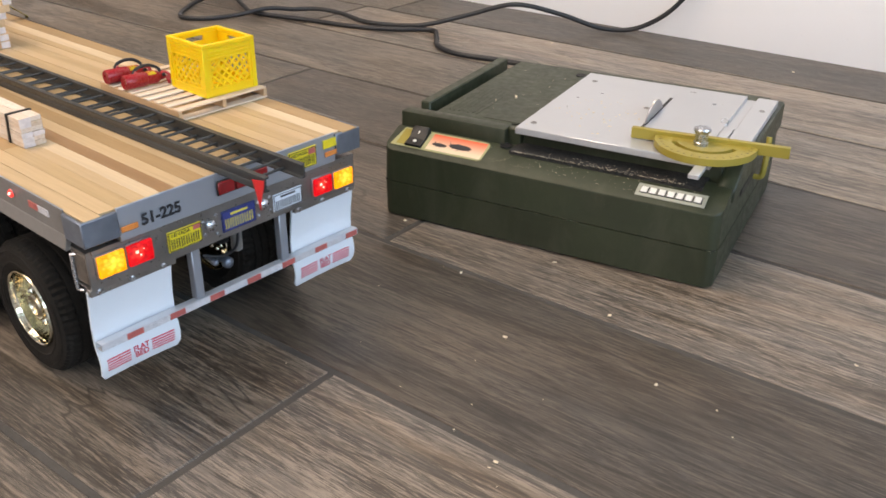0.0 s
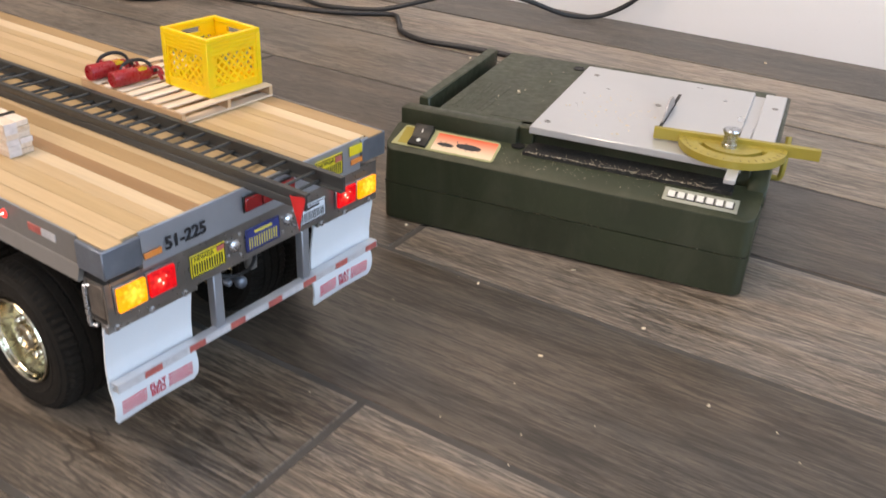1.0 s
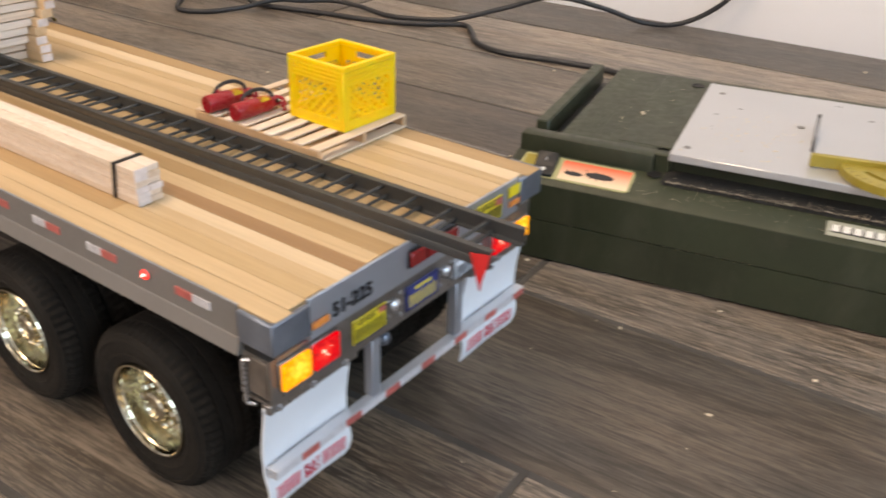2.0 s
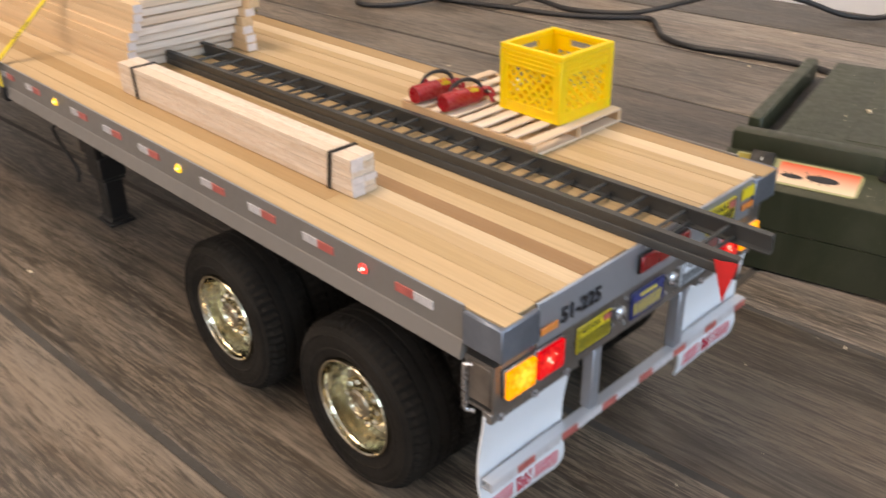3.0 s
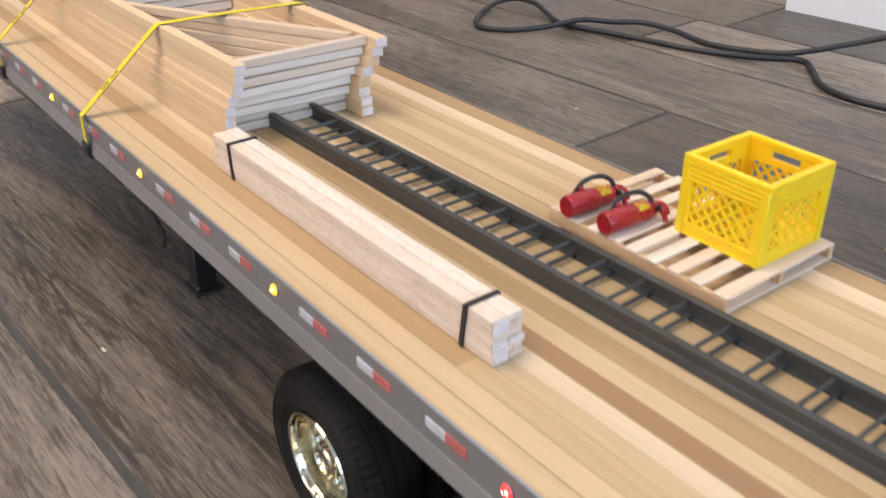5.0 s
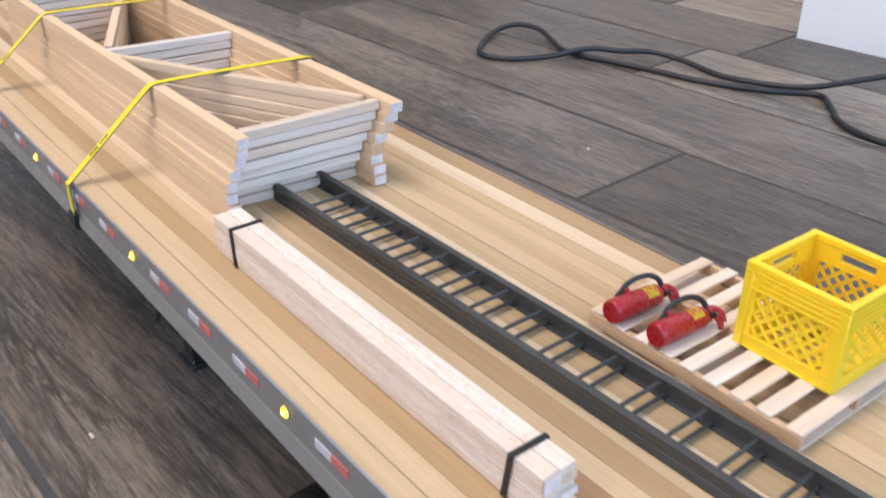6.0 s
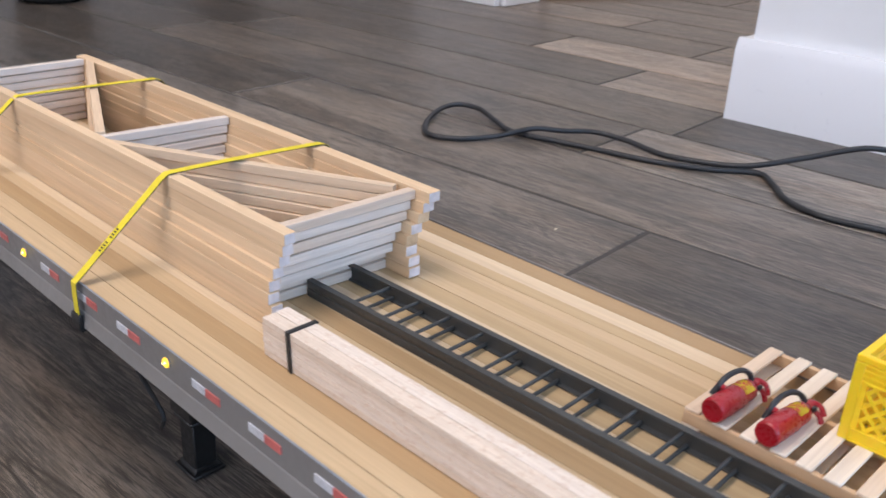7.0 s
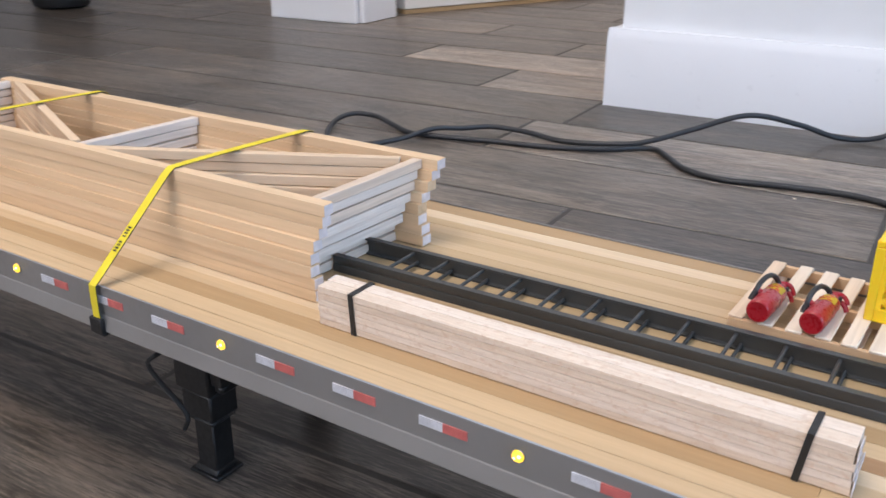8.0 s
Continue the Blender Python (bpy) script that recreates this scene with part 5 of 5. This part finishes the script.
# aluminium table with its mitre slot
T0, T1, TV0, TV1 = 0.0985, 0.2610, 0.0215, 0.1850
TZ0, TZ1 = 0.0797, 0.0850
S0, S1 = 0.2365, 0.2450
part("table_plate", boxed(T0, S0, TV0, TV1, TZ0, TZ1, 0.0005), TABLE_ALU, saw, "dusty aluminium table plate")
part("table_strip", boxed(S1, T1, TV0 + 0.030, TV1, TZ0, TZ1, 0.0005), TABLE_ALU, saw, "dusty aluminium table strip")
part("slot_bed", boxed(S0, S1, TV0, TV1, TZ0 - 0.0003, TZ0 + 0.0022), TABLE_ALU, saw)
for u, v in ((0.1070, 0.0370), (0.1110, 0.1620), (0.1720, 0.1130), (0.2545, 0.1500)):
    part("screw", lathe([(0.0024, 0), (0.0024, 0.0003), (0.0016, 0.0003), (0.0012, 0.0001)], "z", 20), STEEL, saw, "countersunk steel screw", 38, pose(u, v, TZ1 + 0.0001))
part("blade_slot", boxed(0.1812, 0.1836, 0.0680, 0.1480, TZ1 + 0.0001, TZ1 + 0.0003), BLACK, saw, "dark blade slot")
bm = bmesh.new()
teeth = []
for i in range(72):
    a0 = radians(18) + (math.pi - radians(36)) * i / 71
    r = 0.0290 if i % 2 else 0.0282
    teeth.append((0.0980 + r * math.cos(a0), TZ1 - 0.0165 + r * math.sin(a0)))
teeth = [q for q in teeth if q[1] > TZ1 + 0.0001]
part("saw_blade", prism([(teeth[0][0], TZ1 + 0.0001)] + teeth + [(teeth[-1][0], TZ1 + 0.0001)], "x", 0.1819, 0.1829), BLADE, saw, "toothed steel saw blade", 30)
part("lever", tube([(SW + 0.0005, 0.1000, 0.0500), (SW + 0.0060, 0.1000, 0.0510), (SW + 0.0070, 0.1010, 0.0600), (SW + 0.0065, 0.1060, 0.0740), (SW + 0.0060, 0.1080, 0.0800)], 0.0022, 8, 4), OLIVE, saw, "olive yellow lever")
part("side_slot", boxed(SW - 0.0012, SW - 0.0002, 0.0600, 0.0980, 0.0480, 0.0540), BLACK, saw)

# mitre gauge lying on the table: a thing of its own
gauge = thing("mitre_gauge", pose(0.1380, 0.3043, TZ1 + 0.0002, 0, 0, 18.5), "olive yellow plastic mitre gauge on the saw table", "mitre gauge")
bm = bmesh.new()
box(bm, -0.0530, 0.0565, -0.0022, 0.0022, 0.0006, 0.0086, 0.0004)
part("fence", bm, OLIVE, gauge)


def fan(outer, hole, z0, z1):
    bm = bmesh.new()
    n = len(outer)
    rings = []
    for z in (z0, z1):
        rings.append(([bm.verts.new((p, q, z)) for p, q in outer], [bm.verts.new((p, q, z)) for p, q in hole]))
    faces = []
    (o0, h0), (o1, h1) = rings
    for i in range(n - 1):
        faces.append(bm.faces.new((o0[i], o0[i + 1], h0[i + 1], h0[i])))
        faces.append(bm.faces.new((o1[i], h1[i], h1[i + 1], o1[i + 1])))
        faces.append(bm.faces.new((o0[i], o1[i], o1[i + 1], o0[i + 1])))
        faces.append(bm.faces.new((h0[i], h0[i + 1], h1[i + 1], h1[i])))
    faces.append(bm.faces.new((o0[0], h0[0], h1[0], o1[0])))
    faces.append(bm.faces.new((o0[-1], o1[-1], h1[-1], h0[-1])))
    bmesh.ops.recalc_face_normals(bm, faces=faces)
    return bm


def arc(r, a0, a1, n=24):
    return [(r * math.cos(radians(a0 + (a1 - a0) * i / n)), -0.0022 + r * math.sin(radians(a0 + (a1 - a0) * i / n))) for i in range(n + 1)]


part("protractor", fan(arc(0.0355, 180, 360), arc(0.0245, 180, 360), 0.0006, 0.0056), OLIVE, gauge, "half-round graduated protractor")
part("hub_plate", fan(arc(0.0205, 180, 360), arc(0.0004, 180, 360), 0.0006, 0.0056), OLIVE, gauge)
for a0, a1 in ((180, 202), (338, 360)):
    part("bridge", fan(arc(0.0246, a0, a1, 4), arc(0.0204, a0, a1, 4), 0.0007, 0.0055), OLIVE, gauge)
for i in range(19):
    a = radians(184 + 172 * i / 18)
    m = pose(0.0318 * math.cos(a), -0.0022 + 0.0318 * math.sin(a), 0.0056) @ Matrix.Rotation(a, 4, "Z")
    part("tick", boxed(-0.0012, 0.0012, -0.00016, 0.00016, 0, 0.00012), BLACK_INK, gauge, "", 38, m)
knob = lathe([(0.0040, 0.0040), (0.0040, 0.0060), (0.0036, 0.0064), (0.0036, 0.0115), (0.0044, 0.0125), (0.0048, 0.0140), (0.0044, 0.0150), (0.0020, 0.0154)], "z", 28)
part("thumb_screw", knob, BOLT, gauge, "knurled steel thumb screw", 25, pose(-0.0025, -0.0105, 0.0010) @ Matrix.Diagonal((1.25, 1.25, 1.15, 1)))
part("guide_bar", boxed(-0.0036, 0.0036, -0.0560, 0.0500, -0.0026, 0.0004, 0.0003), TABLE_ALU, gauge, "flat steel guide bar", 38, pose(0.0058, 0, 0, 0, 0, -6.0))

# loose sawdust and chips
r = random.Random(21)


def chips(name, spots, label):
    bm = bmesh.new()
    for x, y, z, s in spots:
        s *= 0.8
        m = Matrix.Translation((x, y, z + s * 0.22)) @ Matrix.Rotation(r.uniform(0, 6), 4, "Z") @ Matrix.Diagonal((s * r.uniform(0.7, 1.6), s * r.uniform(0.4, 0.8), s * 0.4, 1))
        made = bmesh.ops.create_cube(bm, size=1.0)["verts"]
        for v in made:
            v.co += Vector((r.uniform(-0.2, 0.2), r.uniform(-0.2, 0.2), 0))
        bmesh.ops.transform(bm, matrix=m, verts=made)
    ob = part(name, bm, CHIP)
    return tagged(ob, label, "sawdust", "", "stuff")


on_floor = [(0.140, 0.187, 0.0, 0.0030), (0.028, 0.167, 0.0, 0.0024), (0.104, 0.120, 0.0, 0.0030), (0.202, 0.138, 0.0, 0.0030), (0.173, 0.022, 0.0, 0.0026), (0.284, 0.237, 0.0, 0.0024), (0.070, 0.225, 0.0, 0.0022), (0.008, 0.830, 0.0, 0.0030), (-0.293, 0.745, 0.0, 0.0034),
            (-0.062, 0.204, 0.0, 0.0026), (-0.269, 0.595, 0.0, 0.0036), (-0.172, 0.353, 0.0, 0.0036), (-0.504, 0.382, 0.0, 0.0042), (-0.388, -0.119, 0.0, 0.0036)]
on_floor += [(r.uniform(-0.05, 0.33), r.uniform(0.0, 0.24), 0.0, r.uniform(0.0005, 0.0012)) for _ in range(20)]
on_floor += [(r.uniform(-0.9, 0.5), r.uniform(-0.3, 0.8), 0.0, r.uniform(0.0006, 0.0014)) for _ in range(16)]
chips("sawdust", [q for q in on_floor if not (-0.13 < q[0] < 0.2 and 0.21 + 0.24 * q[0] < q[1] < 0.5 and q[3] < 0.002)], "pale wood chips scattered on the floor tiles")
on_saw = []
for _ in range(70):
    u, v = r.gauss(0.150, 0.022), r.gauss(0.085, 0.025)
    if T0 < u < 0.178 and TV0 < v < TV1:
        on_saw.append((u, v, TZ1, r.uniform(0.0005, 0.0016)))
for _ in range(12):
    on_saw.append((r.uniform(0.03, 0.095), r.uniform(0.05, 0.19), 0.0799, r.uniform(0.0004, 0.0010)))
on_saw += [(0.0635, 0.1015, 0.0799, 0.0042), (0.052, 0.086, 0.0799, 0.0018)]
for _ in range(320):
    on_saw.append((r.uniform(0.098, 0.232), r.uniform(0.0150, 0.0182) if r.random() < 0.75 else r.uniform(0.018, 0.026), 0.0674, r.uniform(0.0003, 0.0008)))
for _ in range(190):
    u, v = r.uniform(0.075, 0.245), r.uniform(0.005, 0.022)
    on_saw.append((u, v, slope_z(v), r.uniform(0.0002, 0.0006)))
for _ in range(70):
    on_saw.append((r.gauss(0.130, 0.045), -0.0024 + r.uniform(0, 0.0008), 0.0302 + r.uniform(-0.0004, 0.0006), r.uniform(0.0002, 0.0006)))
flat = [tuple(saw.matrix_basis @ Vector(q[:3])) + (q[3],) for q in on_saw]
chips("sawdust", flat, "fine pale sawdust lying on the table saw")

# ---- cables on the floor ----
CR = 0.0033
flex = tube([(-0.068, 0.420, 0.030), (-0.075, 0.480, 0.020), (-0.110, 0.560, 0.006), (-0.200, 0.625, CR), (-0.280, 0.622, CR), (-0.345, 0.608, CR), (-0.392, 0.622, CR), (-0.424, 0.655, CR), (-0.455, 0.680, CR), (-0.497, 0.648, CR), (-0.555, 0.620, CR), (-0.617, 0.606, CR), (-0.672, 0.592, CR), (-0.730, 0.580, CR),
             (-0.769, 0.594, 0.005), (-0.812, 0.610, 0.008), (-0.843, 0.602, 0.009), (-0.845, 0.568, 0.007), (-0.820, 0.520, CR), (-0.783, 0.490, CR), (-0.748, 0.507, CR), (-0.722, 0.545, 0.006), (-0.704, 0.588, 0.0115), (-0.680, 0.618, 0.009), (-0.655, 0.648, 0.008), (-0.612, 0.656, 0.006),
             (-0.555, 0.652, CR), (-0.490, 0.668, 0.006), (-0.457, 0.684, 0.0115), (-0.418, 0.717, 0.024), (-0.366, 0.755, 0.040), (-0.318, 0.800, 0.026), (-0.275, 0.842, 0.006), (-0.230, 0.866, 0.010), (-0.180, 0.876, 0.048), (-0.150, 0.881, 0.110), (-0.140, 0.888, 0.22), (-0.140, 0.897, 0.30)], CR, 12, 10)
tagged(part("power_cable", flex, CABLE, None, "", 60), "black rubber power cable looped on the floor behind the saw", "cable")

# ---- floor: wood-look tiles in running rows, bedded in grey grout ----
floor = part("floor", boxed(U0, U1, V0, V1, -0.05, -0.0009), GROUT, None, "", 30, ROOM.copy())
tagged(floor, "grey-brown wood-look floor tiles with grey grout", "floor", "", "structure")
PITCH, TILE_LEN, JOINT = 0.1503, 0.9125, 0.0050
known = {0: 0.050, 2: -0.040, 3: -0.420, 5: -0.600, 1: -0.520, -1: 0.310, 4: -0.150, 6: -0.560, 7: -0.770, 8: -1.010}
# tone of the tiles, their print with local light and shade mixed in: row, and count from the row's first joint
shade = {(0, 0): 1.2, (0, -1): 0.9, (0, -2): 1.75, (-1, -2): 1.75, (-1, -1): 1.05, (-1, 0): 1.05, (1, 0): 0.5, (1, -1): 0.9, (2, 0): 1.3, (2, -1): 0.75, (3, 0): 0.5, (3, -1): 1.05, (4, 0): 1.45, (4, -1): 0.9, (4, -2): 0.5,
         (5, 0): 1.45, (5, -1): 0.75, (5, -2): 0.55, (3, -2): 0.55, (2, -2): 0.65, (1, -2): 0.75, (6, 0): 0.5, (6, -1): 0.75, (6, -2): 0.5, (7, 0): 1.3, (7, -1): 0.65, (8, 0): 1.9, (8, -1): 0.65, (7, -2): 0.5, (8, -2): 0.5, (6, -3): 0.5, (5, -3): 0.55}
tile_meshes = {}


def tile_mesh(length, width, material):
    key = (round(length, 4), round(width, 4), material.name)
    if key not in tile_meshes:
        bm = boxed(-length / 2, length / 2, -width / 2, width / 2, -0.006, 0.0, 0.0006)
        me = bpy.data.meshes.new("tile")
        bm.to_mesh(me)
        bm.free()
        me.materials.append(material)
        tile_meshes[key] = me
    return tile_meshes[key]


row_rng = random.Random(17)
FIRST_V = -0.1305
k0 = math.ceil((V0 - FIRST_V) / PITCH)
k1 = int((V1 - FIRST_V) / PITCH)
laid = []
for k in range(k0, k1):
    v = FIRST_V + k * PITCH
    start = known.get(k, row_rng.uniform(-0.9, 0.0))
    u = start - math.ceil((start - U0) / (TILE_LEN + JOINT)) * (TILE_LEN + JOINT)
    while u < U1:
        a, b = max(u, U0), min(u + TILE_LEN + JOINT, U1)
        if b - a > 0.03:
            n_from = round((u - start) / (TILE_LEN + JOINT))
            tone = shade.get((k, n_from)) or row_rng.choice((0.75, 0.9, 0.9, 1.05, 1.2))
            laid.append(((a + b) / 2, v + PITCH / 2, b - a - JOINT, tone))
        u += TILE_LEN + JOINT
# the tiles round the trailer are pieces of their own, those along the far walls one sheet
laid.sort(key=lambda q: math.hypot(q[0] + 0.6, q[1] - 0.4))
for cu, cv, length, tone in laid[:300]:
    t = new("tile", tile_mesh(length, PITCH - JOINT, TILES[tone]))
    t.parent = floor
    t.matrix_basis = pose(cu, cv, 0)
rest = bmesh.new()
for cu, cv, length, tone in laid[300:]:
    box(rest, cu - length / 2, cu + length / 2, cv - (PITCH - JOINT) / 2, cv + (PITCH - JOINT) / 2, -0.006, 0.0)
tagged(part("far_tiles", rest, TILES[0.9], floor), "grey-brown wood-look tiles along the walls", kind="stuff")
